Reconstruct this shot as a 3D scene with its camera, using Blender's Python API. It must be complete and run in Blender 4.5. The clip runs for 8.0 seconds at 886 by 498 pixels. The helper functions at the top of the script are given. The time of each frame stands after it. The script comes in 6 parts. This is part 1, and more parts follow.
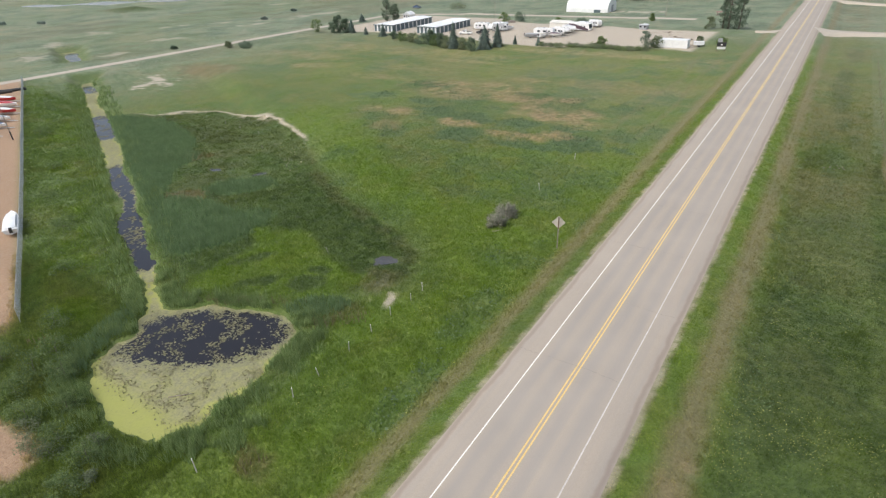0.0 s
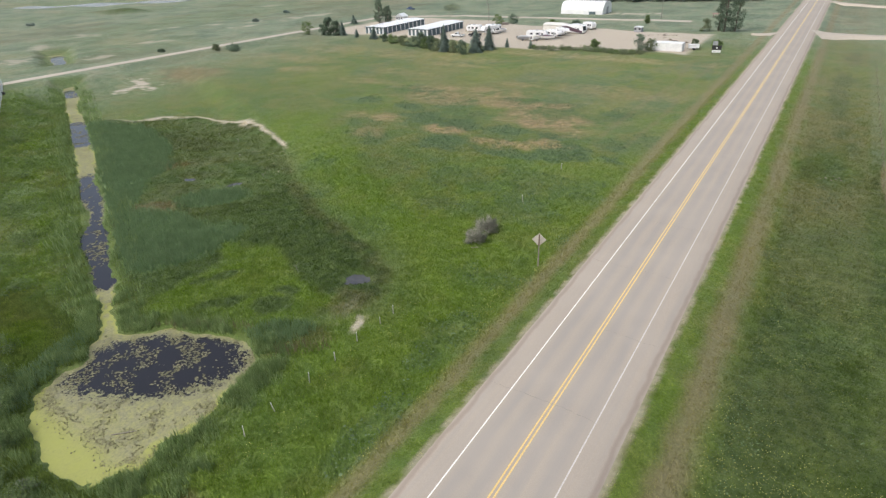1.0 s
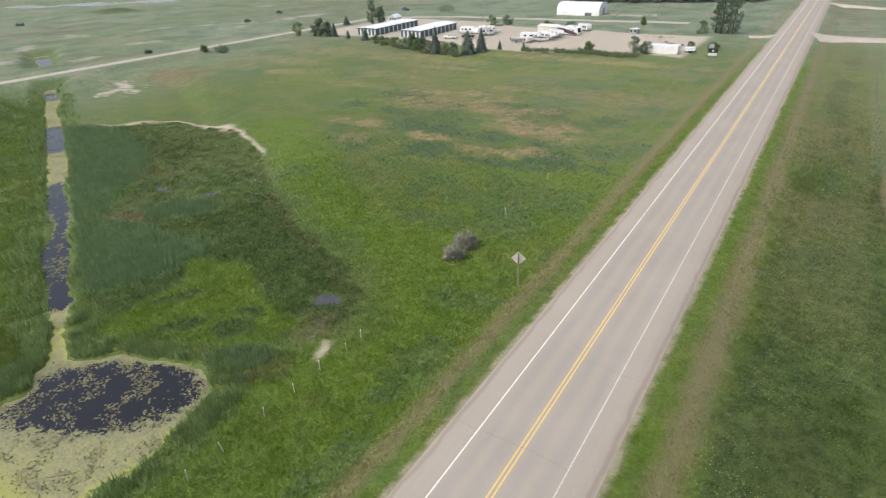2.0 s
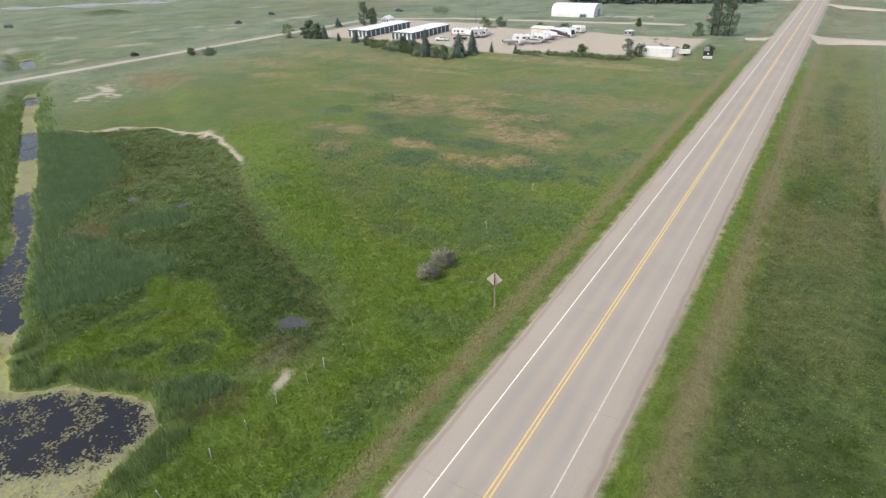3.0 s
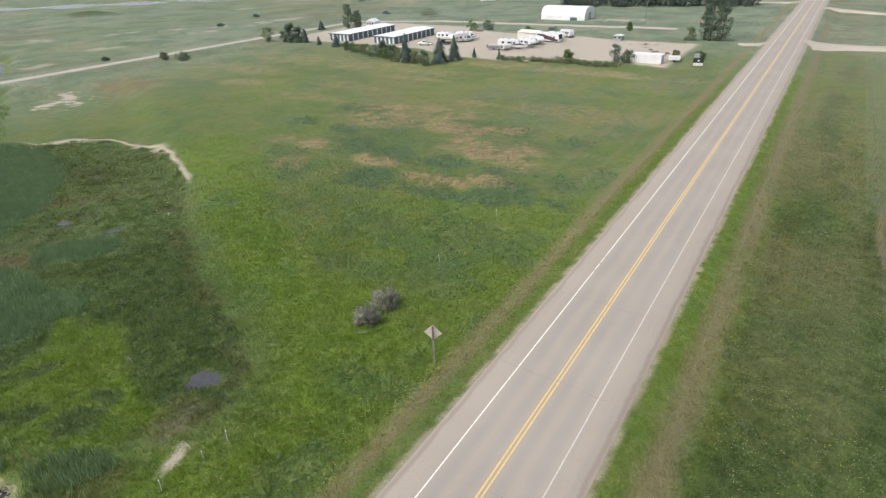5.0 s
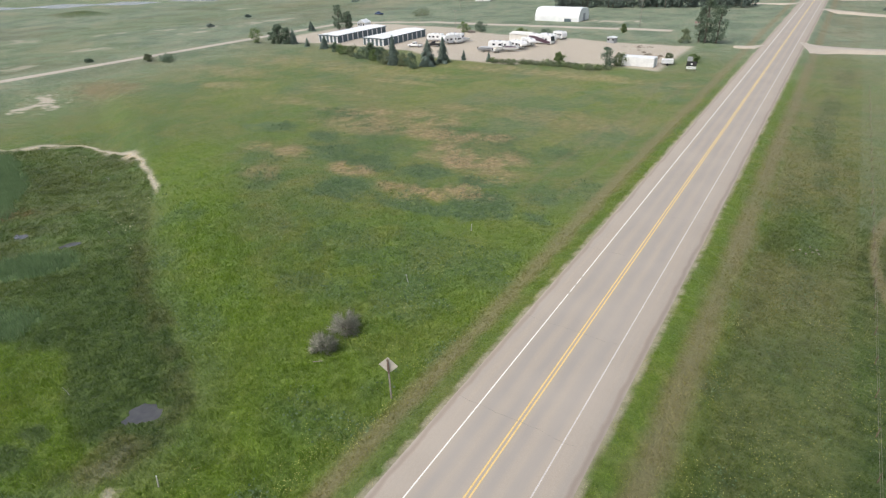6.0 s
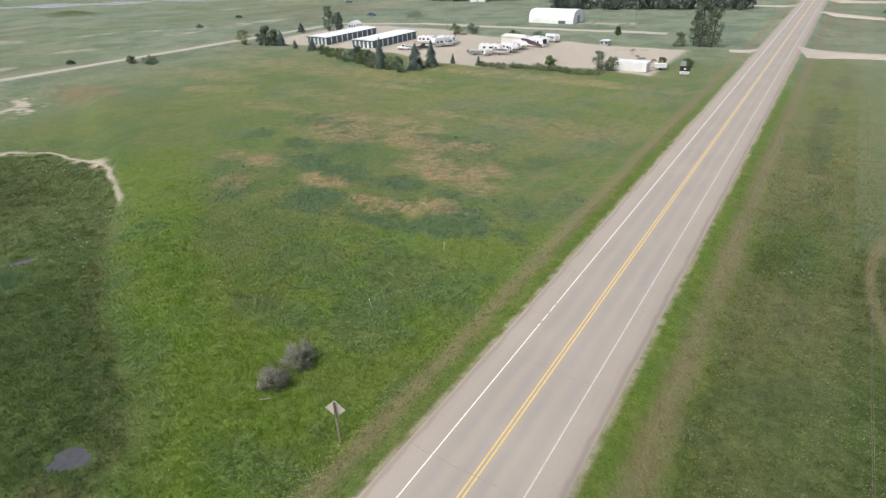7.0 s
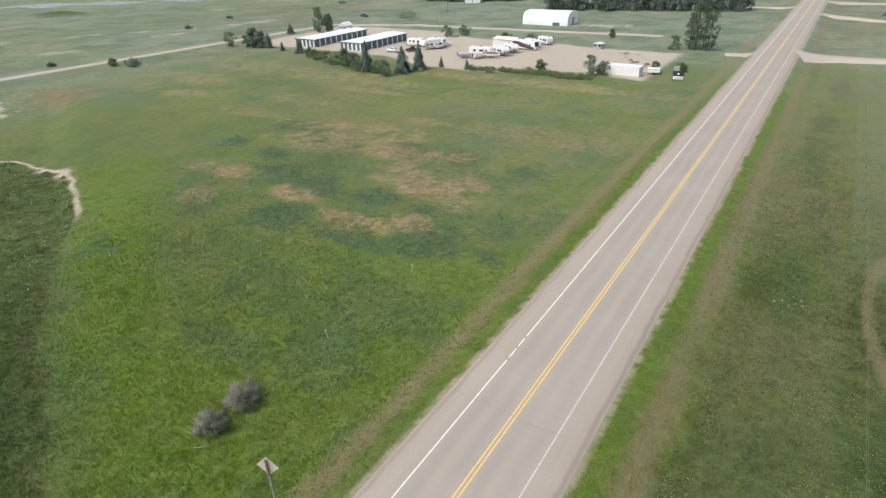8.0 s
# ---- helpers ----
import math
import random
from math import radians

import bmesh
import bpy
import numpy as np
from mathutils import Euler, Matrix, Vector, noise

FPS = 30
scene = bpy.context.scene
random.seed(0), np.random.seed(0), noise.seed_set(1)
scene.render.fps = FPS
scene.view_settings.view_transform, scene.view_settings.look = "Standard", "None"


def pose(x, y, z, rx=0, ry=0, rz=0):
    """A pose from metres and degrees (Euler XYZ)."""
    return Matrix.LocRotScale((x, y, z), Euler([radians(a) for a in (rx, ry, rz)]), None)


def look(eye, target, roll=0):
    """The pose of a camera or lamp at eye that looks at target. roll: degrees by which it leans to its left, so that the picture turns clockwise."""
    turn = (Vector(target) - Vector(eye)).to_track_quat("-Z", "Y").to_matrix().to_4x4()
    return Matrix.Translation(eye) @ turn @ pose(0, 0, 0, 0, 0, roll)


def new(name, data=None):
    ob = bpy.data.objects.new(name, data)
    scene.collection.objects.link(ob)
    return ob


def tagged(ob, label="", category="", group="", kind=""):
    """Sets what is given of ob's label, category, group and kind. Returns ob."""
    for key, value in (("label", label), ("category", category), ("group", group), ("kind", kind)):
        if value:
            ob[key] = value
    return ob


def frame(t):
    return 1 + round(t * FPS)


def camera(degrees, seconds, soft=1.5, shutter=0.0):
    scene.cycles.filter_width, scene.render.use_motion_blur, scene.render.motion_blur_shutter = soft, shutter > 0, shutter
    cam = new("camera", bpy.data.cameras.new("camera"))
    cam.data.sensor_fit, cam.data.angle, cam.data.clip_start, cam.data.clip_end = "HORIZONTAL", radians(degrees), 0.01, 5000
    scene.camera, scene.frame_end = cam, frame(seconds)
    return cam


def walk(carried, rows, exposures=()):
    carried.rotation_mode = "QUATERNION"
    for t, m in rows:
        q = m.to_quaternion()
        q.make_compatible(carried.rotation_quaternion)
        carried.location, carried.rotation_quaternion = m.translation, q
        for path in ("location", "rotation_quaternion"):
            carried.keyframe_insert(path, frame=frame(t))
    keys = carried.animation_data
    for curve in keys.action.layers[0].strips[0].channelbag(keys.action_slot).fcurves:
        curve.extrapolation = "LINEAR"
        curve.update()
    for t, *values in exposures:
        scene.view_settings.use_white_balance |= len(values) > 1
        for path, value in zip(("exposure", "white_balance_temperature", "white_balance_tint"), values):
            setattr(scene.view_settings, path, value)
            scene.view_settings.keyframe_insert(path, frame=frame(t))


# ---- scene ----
cam = camera(76.0, 8.0, soft=1.25)
PATH = [
    (0, (12.281, -2.242, 33.377), (11.291, -0.788, 32.425), -2.4),
    (0.5, (12.371, 0.38, 33.365), (11.382, 1.835, 32.414), -2.4),
    (1, (12.418, 3.093, 33.374), (11.43, 4.549, 32.424), -2.4),
    (1.5, (12.433, 5.799, 33.371), (11.445, 7.255, 32.42), -2.3),
    (3, (12.555, 13.776, 33.296), (11.57, 15.235, 32.346), -2.3),
    (3.5, (12.63, 16.541, 33.279), (11.644, 17.999, 32.329), -2.3),
    (4, (12.668, 19.238, 33.251), (11.683, 20.697, 32.302), -2.2),
    (4.5, (12.759, 22.004, 33.267), (11.775, 23.464, 32.318), -2.2),
    (6, (13.636, 30.699, 33.25), (12.653, 32.159, 32.3), -2.1),
    (6.5, (13.863, 33.705, 33.259), (12.882, 35.166, 32.309), -1.9),
    (7, (13.964, 36.887, 33.304), (12.983, 38.348, 32.354), -1.9),
    (7.5, (14.114, 40.165, 33.362), (13.134, 41.626, 32.411), -1.8),
    (8, (14.259, 43.49, 33.423), (13.278, 44.95, 32.472), -1.8),
]
walk(cam, [(t, look(eye, target, roll)) for t, eye, target, roll in PATH])

# ---- light: hazy overcast summer day ----
world = bpy.data.worlds.new("hazy_sky")
scene.world = world
world.use_nodes = True
wn = world.node_tree
sky = wn.nodes.new("ShaderNodeTexSky")
sky.sky_type = "NISHITA"
sky.sun_disc = False
sky.sun_elevation, sky.sun_rotation = radians(52), radians(200)
sky.air_density, sky.dust_density, sky.ozone_density = 1.0, 4.0, 1.0
background = wn.nodes["Background"]
background.inputs["Strength"].default_value = 0.13
haze = wn.nodes.new("ShaderNodeHueSaturation")
haze.inputs["Saturation"].default_value = 0.74
wn.links.new(sky.outputs[0], haze.inputs["Color"])
wn.links.new(haze.outputs[0], background.inputs["Color"])
sun = new("sun", bpy.data.lights.new("sun", "SUN"))
sun.data.energy, sun.data.angle, sun.data.color = 1.3, radians(25), (0.97, 0.985, 1.0)
sun.matrix_world = look((0, 0, 0), (0.35, 0.5, -1.0))
scene.view_settings.exposure = 0.55


# ---- small numeric helpers ----
def ss(a, b, v):
    u = np.clip((v - a) / (b - a), 0, 1)
    return u * u * (3 - 2 * u)


LATTICE = np.random.default_rng(7).random((256, 256)).astype(np.float32)


def grain(x, y, size, seed=0):
    """Smooth value noise, 0 to 1, with features of that size."""
    x, y = np.asarray(x) / size + seed * 17.37, np.asarray(y) / size + seed * 41.13
    i, j = np.floor(x).astype(np.int64), np.floor(y).astype(np.int64)
    u, v = x - i, y - j
    u, v = u * u * (3 - 2 * u), v * v * (3 - 2 * v)
    i, j = i & 255, j & 255
    k, l = (i + 1) & 255, (j + 1) & 255
    a = LATTICE[j, i] * (1 - u) + LATTICE[j, k] * u
    b = LATTICE[l, i] * (1 - u) + LATTICE[l, k] * u
    return a * (1 - v) + b * v


def rough(x, y, size, seed=0):
    return (grain(x, y, size, seed) * 0.55 + grain(x, y, size * 0.45, seed + 1) * 0.28 + grain(x, y, size * 0.2, seed + 2) * 0.17)


def disc(x, y, cx, cy, rx, ry=None, turn=0.0):
    """1 at the centre of an ellipse, 0 on its rim, below that outside."""
    c, s_ = math.cos(radians(turn)), math.sin(radians(turn))
    a, b = (x - cx) * c + (y - cy) * s_, -(x - cx) * s_ + (y - cy) * c
    return 1 - np.sqrt((a / rx) ** 2 + (b / (ry or rx)) ** 2)


def local(x0, x1, y0, y1, outside=0.0):
    """Works a mask out only inside a stretch of the plan; elsewhere it has one value."""
    def wrap(f):
        def g(x, y):
            x, y = np.broadcast_arrays(np.asarray(x, float), np.asarray(y, float))
            k = (x > x0) & (x < x1) & (y > y0) & (y < y1)
            v = np.full(np.shape(x), float(outside))
            if k.any():
                v[k] = f(x[k], y[k])
            return v
        return g
    return wrap


def within(x, y, outline):
    """Metres inside a closed outline of x, y pairs (negative outside)."""
    x, y = np.asarray(x, float), np.asarray(y, float)
    near, odd = np.full(np.shape(x), 1e9), np.zeros(np.shape(x), bool)
    for (x0, y0), (x1, y1) in zip(outline, outline[1:] + outline[:1]):
        dx, dy = x1 - x0, y1 - y0
        f = np.clip(((x - x0) * dx + (y - y0) * dy) / (dx * dx + dy * dy), 0, 1)
        near = np.minimum(near, np.hypot(x - x0 - f * dx, y - y0 - f * dy))
        odd ^= ((y0 > y) != (y1 > y)) & (x < x0 + (y - y0) * dx / (dy or 1e-9))
    return np.where(odd, near, -near)


# ---- the lie of the land ----
MARSH = [(-56, 32), (-140, 70), (-137, 76), (-129, 77), (-125, 83), (-117, 87), (-100, 88.0), (-89, 84.6), (-77.5, 79.2), (-64, 69), (-50, 60.3), (-42, 57.2),
         (-33, 53.7), (-28, 50.5), (-25.5, 46.5), (-25, 43), (-27.5, 39.5), (-31, 35), (-40, 31)]
REED_BELT = [(-140, 70), (-124, 76), (-106, 71), (-91, 62), (-85, 54), (-78, 45.5), (-65, 48.5), (-54, 49.5), (-51.5, 45.5), (-52, 40), (-55, 33.5), (-58, 32)]
CLEARING = [(-52, 44.5), (-46.4, 47.5), (-38.5, 44), (-33.4, 43.3), (-29.5, 42), (-30.7, 36.7), (-34.3, 31.6), (-44.7, 28.8), (-49, 31.3), (-48, 36), (-49, 41)]
DITCH_X, DITCH_Y, DITCH_UX, DITCH_UY = -49.0, 25.9, -0.906, 0.424
WATER = -3.2


def along(x, y):
    """Distance along the ditch and across it."""
    a, b = x - DITCH_X, y - DITCH_Y
    return a * DITCH_UX + b * DITCH_UY, a * DITCH_UY - b * DITCH_UX


def ditch_point(s_, d):
    return DITCH_X + s_ * DITCH_UX + d * DITCH_UY, DITCH_Y + s_ * DITCH_UY - d * DITCH_UX


@local(-60, -18, 0, 42, -20.0)
def pond_in(x, y):
    """Metres inside the pond's shore (negative outside)."""
    v = np.zeros(np.shape(x))
    for cx, cy, r in ((-37.2, 20.0, 7.4), (-33.5, 26, 5.6), (-39.5, 24, 5.0), (-31.4, 21, 4.4), (-31.4, 15.6, 3.9), (-46.0, 23.9, 1.2)):
        v = v + np.exp(np.clip((r - np.hypot(x - cx, y - cy)) / 1.1, -40, 40))
    return 1.1 * np.log(v + 1e-12) + (grain(x, y, 2.2, 5) - 0.5) * 1.3 + (grain(x, y, 0.8, 6) - 0.5) * 0.7


@local(-290, -30, 10, 150, -20.0)
def ditch_in(x, y):
    s_, d = along(x, y)
    half = 1.3 + 0.004 * np.clip(s_, 0, 200) + (grain(s_, d * 0 + 3, 5.0, 8) - 0.5) * 0.9
    half = half * (0.68 + 0.32 * ss(2, 10, s_)) + 0.25 * (1 - ss(-3, 3, s_)) + (grain(x, y, 0.9, 7) - 0.5) * 0.9 + (grain(s_, d * 0 + 9, 9.0, 6) - 0.5) * 0.8
    v = half - np.abs(d - 0.1 + 0.004 * np.clip(s_ - 60, 0, 120) + (grain(s_, d * 0, 14.0, 9) - 0.5) * 1.3)
    v = np.minimum(v, np.minimum(s_ + 6, 157 - s_) * 0.6)
    beyond = 2.7 - np.abs(d + 2.6 + (grain(s_, d * 0, 8.0, 3) - 0.5) * 2.0) + (grain(x, y, 3.0, 2) - 0.5) * 1.6
    return np.maximum(v, np.minimum(beyond, np.minimum(s_ - 202, 240 - s_) * 0.5))


@local(-95, -22, 35, 75, -9.0)
def puddle_in(x, y):
    v = np.maximum(disc(x, y, -30.6, 47.0, 1.9, 1.3, 30) * 1.5, disc(x, y, -80.6, 59, 1.6, 0.9, 20))
    return np.maximum(v, disc(x, y, -71.3, 61.1, 1.7, 0.8, 60)) + (rough(x, y, 0.9, 4) - 0.5) * 1.6


@local(-150, -15, 20, 100, -20.0)
def marsh_edge(x, y):
    """Metres inside the marsh, with a ragged edge."""
    return within(x, y, MARSH) + (rough(x, y, 6, 11) - 0.5) * 2.0 + (rough(x, y, 1.6, 12) - 0.5) * 0.8


def marsh_in(x, y):
    """1 inside the marsh, 0 outside."""
    return ss(-0.7, 1.1, marsh_edge(x, y))


@local(-60, -22, 22, 54)
def clearing_in(x, y):
    v = ss(-1.6, 0.6, within(x, y, CLEARING) + (rough(x, y, 5, 61) - 0.5) * 3.0 + (rough(x, y, 1.3, 59) - 0.5) * 1.5)
    for cx, cy, rx, ry, turn in ((-40.8, 35.0, 2.8, 1.1, 55), (-35.4, 37.6, 2.3, 1.9, 20), (-36.2, 40.6, 1.7, 1.0, 20), (-46.0, 38.6, 3.2, 0.9, 60)):
        v = v * (1 - 0.9 * ss(-0.3, 0.5, disc(x, y, cx, cy, rx, ry, turn) + (rough(x, y, 1.6, 56) - 0.5) * 1.6))
    return v


@local(-150, -40, 24, 84)
def reed_belt_in(x, y):
    v = within(x, y, REED_BELT) + (rough(x, y, 7, 86) - 0.5) * 3.5
    v = np.maximum(v, disc(x, y, -68.6, 54.9, 6.4, 3.4, 42) * 4 + (rough(x, y, 2.5, 55) - 0.5) * 1.5)
    return ss(-0.8, 1.6, v) * (1 - clearing_in(x, y))


@local(-640, -380, 150, 420, -5.0)
def lake_in(x, y):
    return disc(x, y, -500, 296, 95, 17, 41) + (grain(x, y, 14, 27) - 0.5) * 0.3


def land(x, y):
    """Height of the ground."""
    x, y = np.asarray(x, float), np.asarray(y, float)
    s_, d = along(x, y)
    left = -2.6 + 1.6 * ss(40, 112, y - 0.2 * (x + 30))
    low = ss(-14, -6, d) * (1 - ss(31, 39, d)) * ss(-24, -14, s_) * (1 - ss(140, 160, s_))
    left = left * (1 - low) + -2.85 * low
    z = np.where(x > 0, -1.5, left)
    z = z + (rough(x, y, 7, 21) - 0.5) * 0.5 * ss(8, 16, np.abs(x))
    z = z + (grain(x, y, 90, 23) - 0.5) * 3.0 * ss(330, 700, np.hypot(x, y - 60))
    z = z - 4.0 * ss(-0.1, 0.15, lake_in(x, y)) + 3.2 * ss(0.0, 0.8, disc(x, y, -408, 230, 34, 13, 35))
    wet = np.maximum(np.maximum(pond_in(x, y), ditch_in(x, y)), puddle_in(x, y))
    near = ss(-5, -0.6, wet)
    z = z * (1 - near) + np.minimum(z, -2.95) * near
    z = np.where(wet > -0.6, np.minimum(z, -2.95 - 0.55 * ss(-0.6, 0.9, wet)), z)
    lane = ss(13, 4, np.abs(x + 203 - 0.05 * (y - 74))) * (1 - ss(262, 275, y))
    z = z * (1 - lane) - 0.5 * lane
    bank = ss(6.1, 13.5, np.abs(x))
    return -0.14 * (1 - bank) + z * bank


# ---- what grows where ----
@local(-195, -20, 180, 275)
def yard_in(x, y):
    south = 204 - 9 * ss(-120, -95, x) + 9 * ss(-75, -55, x) + (rough(x, y, 12, 31) - 0.5) * 5
    north = 254 + 12 * (1 - ss(-130, -110, x)) - 4 * ss(-80, -60, x) + (rough(x, y, 12, 32) - 0.5) * 4
    return ss(0, 2, y - south) * (1 - ss(-2, 0, y - north)) * ss(-188, -184, x) * (1 - ss(-28, -25, x))


@local(-260, -25, -25, 110)
def lot_in(x, y):
    s_, d = along(x, y)
    edge = ss(-13.2, -15.2, d + 0.022 * s_)
    body = edge * ss(0, 3, s_ + (rough(x, y, 6, 34) - 0.5) * 5) * (1 - ss(158, 166, s_))
    spur = ss(0.0, 0.25, disc(x, y, -40.5, 3.2, 6.5, 4.0, 20) + (rough(x, y, 3, 35) - 0.5) * 0.6)
    return np.maximum(body, spur)


STRAW_NORTH = ((-76, 131, 9, 5, .75), (-66, 124, 14, 7, .6), (-58, 133, 10, 5, .65), (-56, 144, 7, 3, .45), (-98, 131, 10, 3, .4), (-88, 161, 15, 3, .45), (-131, 136, 10, 4, .4),
               (-163, 119, 14, 8, .4), (-120, 172, 45, 9, .4), (-60, 188, 40, 5, .5), (-30, 145, 20, 6, .3), (-150, 150, 20, 6, .35), (-95, 145, 14, 4, .35))
STRAW_SOUTH = ((-47, 124, 8, 4, .8), (-40.5, 127, 5, 2.6, 1), (-42, 117.5, 5, 3, .8), (-52.3, 100, 4.6, 2.6, 1), (-68, 102, 5, 3, .65), (-78, 101.5, 4, 3, .4), (-66, 91.5, 5, 3, .4),
               (-36, 113, 8, 3.5, 1), (-31, 116, 5, 4, .85), (-28, 109, 5, 4, .65), (-37, 97, 5.6, 2.3, 1), (-28, 101, 4, 2.5, .75), (10.2, 29.3, 1.6, 3.0, .8))


@local(-190, 15, 20, 205)
def straw_patches(x, y):
    v, edge = np.zeros(np.shape(x)), (rough(x, y, 5, 41) - 0.5) * 1.15
    for cx, cy, rx, ry, k in STRAW_NORTH + STRAW_SOUTH:
        v = np.maximum(v, k * ss(-0.4, 0.5, disc(x, y, cx, cy, rx, ry) + edge))
    return np.minimum(1, v * (0.22 + 0.95 * ss(0.32, 0.54, rough(x, y, 2.2, 42))))


def straw_in(x, y):
    far = ss(0.52, 0.78, rough(x, y, 30, 43)) * 0.28 * ss(205, 240, -x)
    return np.clip(np.maximum(straw_patches(x, y), far), 0, 1)


@local(-345, -18, 30, 325)
def sand_in(x, y):
    s_, d = along(x, y)
    m = within(x, y, MARSH) + (rough(x, y, 4, 25) - 0.5) * 1.2
    ring = (1 - ss(0.15, 0.65, np.abs(m - 0.2))) * ss(45, 48, s_) * ss(6, 16, d) * ss(0.1, 0.34, rough(x, y, 4, 52))
    wide = (1 - ss(0.3, 2.2, np.abs(m - 0.6))) * ss(0.0, 0.6, np.maximum(disc(x, y, -102, 88, 12, 6), disc(x, y, -124, 82, 8, 6))) * ss(0.38, 0.56, rough(x, y, 2.2, 50))
    ring = np.maximum(ring, wide)
    spot = 0.85 * ss(0.0, 0.5, disc(x, y, -23.7, 39.4, 2.2, 0.8, 115) + (rough(x, y, 0.9, 53) - 0.5) * 1.5)
    spot = np.maximum(spot, 0.12 * ss(0.1, 0.6, disc(x, y, -27.2, 41.3, 3.0, 1.6, 115) + (rough(x, y, 0.7, 49) - 0.5) * 2.2))
    flat_ = np.zeros(np.shape(x))
    for cx, cy, rx, ry, turn in ((-167, 103, 10, 4.6, 150), (-166, 96.5, 5, 3.5, 120), (-284, 126, 11, 5, -20), (-301, 156, 9, 10, -12), (-252, 100, 9, 8, -15), (-246, 208, 5, 9, -20), (-270, 209, 4, 7, -20),
                                 (-243, 156, 5, 8, -20), (-228, 120, 5, 7, -15), (-283, 190, 4, 11, -20), (-327, 295, 6, 14, -20), (-72, 306, 15, 4, 8), (-246, 252, 7, 20, -8), (-253, 225, 6, 6, 0)):
        flat_ = np.maximum(flat_, (0.55 if cx < -200 else 1.0) * ss(0.1, 0.5, disc(x, y, cx, cy, rx, ry, turn) - 0.1 + (rough(x, y, 2.5 + 2 * (cx < -200), 54) - 0.5) * 2.6))
    return np.clip(np.maximum(np.maximum(ring, spot), flat_), 0, 1)


FORB_PATCHES = ((-60, 106, 7, 6), (-51, 104, 6, 4), (-48, 93, 7, 4.5), (-40, 105, 5, 3.5), (-28.5, 105, 4, 2.5), (-25, 96, 7, 5), (-32, 93, 7, 2.5), (-24, 100, 5, 3), (-15.7, 97.5, 3, 2.5), (-17, 104, 2.5, 2),
                (-45.6, 78.3, 1.2, 1), (-28.7, 79, 6, 4), (-15.5, 85, 4, 3), (-23.5, 125, 4, 2), (-74.6, 127, 5, 2.5), (-35, 80, 8, 4), (-23.7, 85, 5, 3), (-70, 112, 6, 4), (-85, 112, 7, 4))
NEAR_FORBS = ((-15.5, 54.8, 5, 2.6), (-14, 42, 4, 6), (-12.5, 27, 2, 8), (-30, 70, 7, 3), (-18, 72, 4, 3))


@local(-195, -10, 15, 205)
def forb_in(x, y):
    v = ss(0.52, 0.70, rough(x, y, 8, 91)) * ss(-90, -60, x) * ss(150, 120, y) * ss(50, 66, y) * 0.45
    v = np.maximum(v, 0.6 * ss(0.54, 0.66, rough(x, y * 0.7, 10, 24)) * ss(112, 130, y) * ss(200, 185, y))
    for cx, cy, rx, ry in FORB_PATCHES + NEAR_FORBS:
        v = np.maximum(v, ss(-0.1, 0.4, disc(x, y, cx, cy, rx, ry) + (rough(x, y, 2.4, 92) - 0.5) * 1.3) * (0.35 if cy < 88 else 0.9))
    return v * (1 - marsh_in(x, y)) * (np.abs(x) > 10.5)


VERGE_WEEDS = ((16.7, 94, 1.6, 3.0), (16.2, 101, 1.4, 3.0), (16.8, 111.5, 1.4, 5), (17.5, 98.6, 1.3, 2), (17.5, 134, 1.6, 6), (16.5, 150, 1.8, 8), (16.0, 165, 2.2, 12), (16.5, 182, 2, 9), (18.6, 215, 2, 12),
               (11.9, 75, 1.0, 3), (20.5, 83, 1.4, 3.5), (13.3, 45, 1.3, 9), (14.5, 62, 1.2, 4), (19.5, 122, 1.2, 5))


@local(9, 24, 30, 235)
def verge_weeds_in(x, y):
    v = np.zeros(np.shape(x))
    for cx, cy, rx, ry in VERGE_WEEDS:
        v = np.maximum(v, ss(-0.2, 0.4, disc(x, y, cx, cy, rx, ry) + (rough(x, y, 1.6, 29) - 0.5) * 1.7))
    return np.maximum(v, 0.6 * ss(0.58, 0.72, rough(x, y * 0.5, 3.5, 28)) * ss(12, 14, x) * ss(21.5, 20, x))


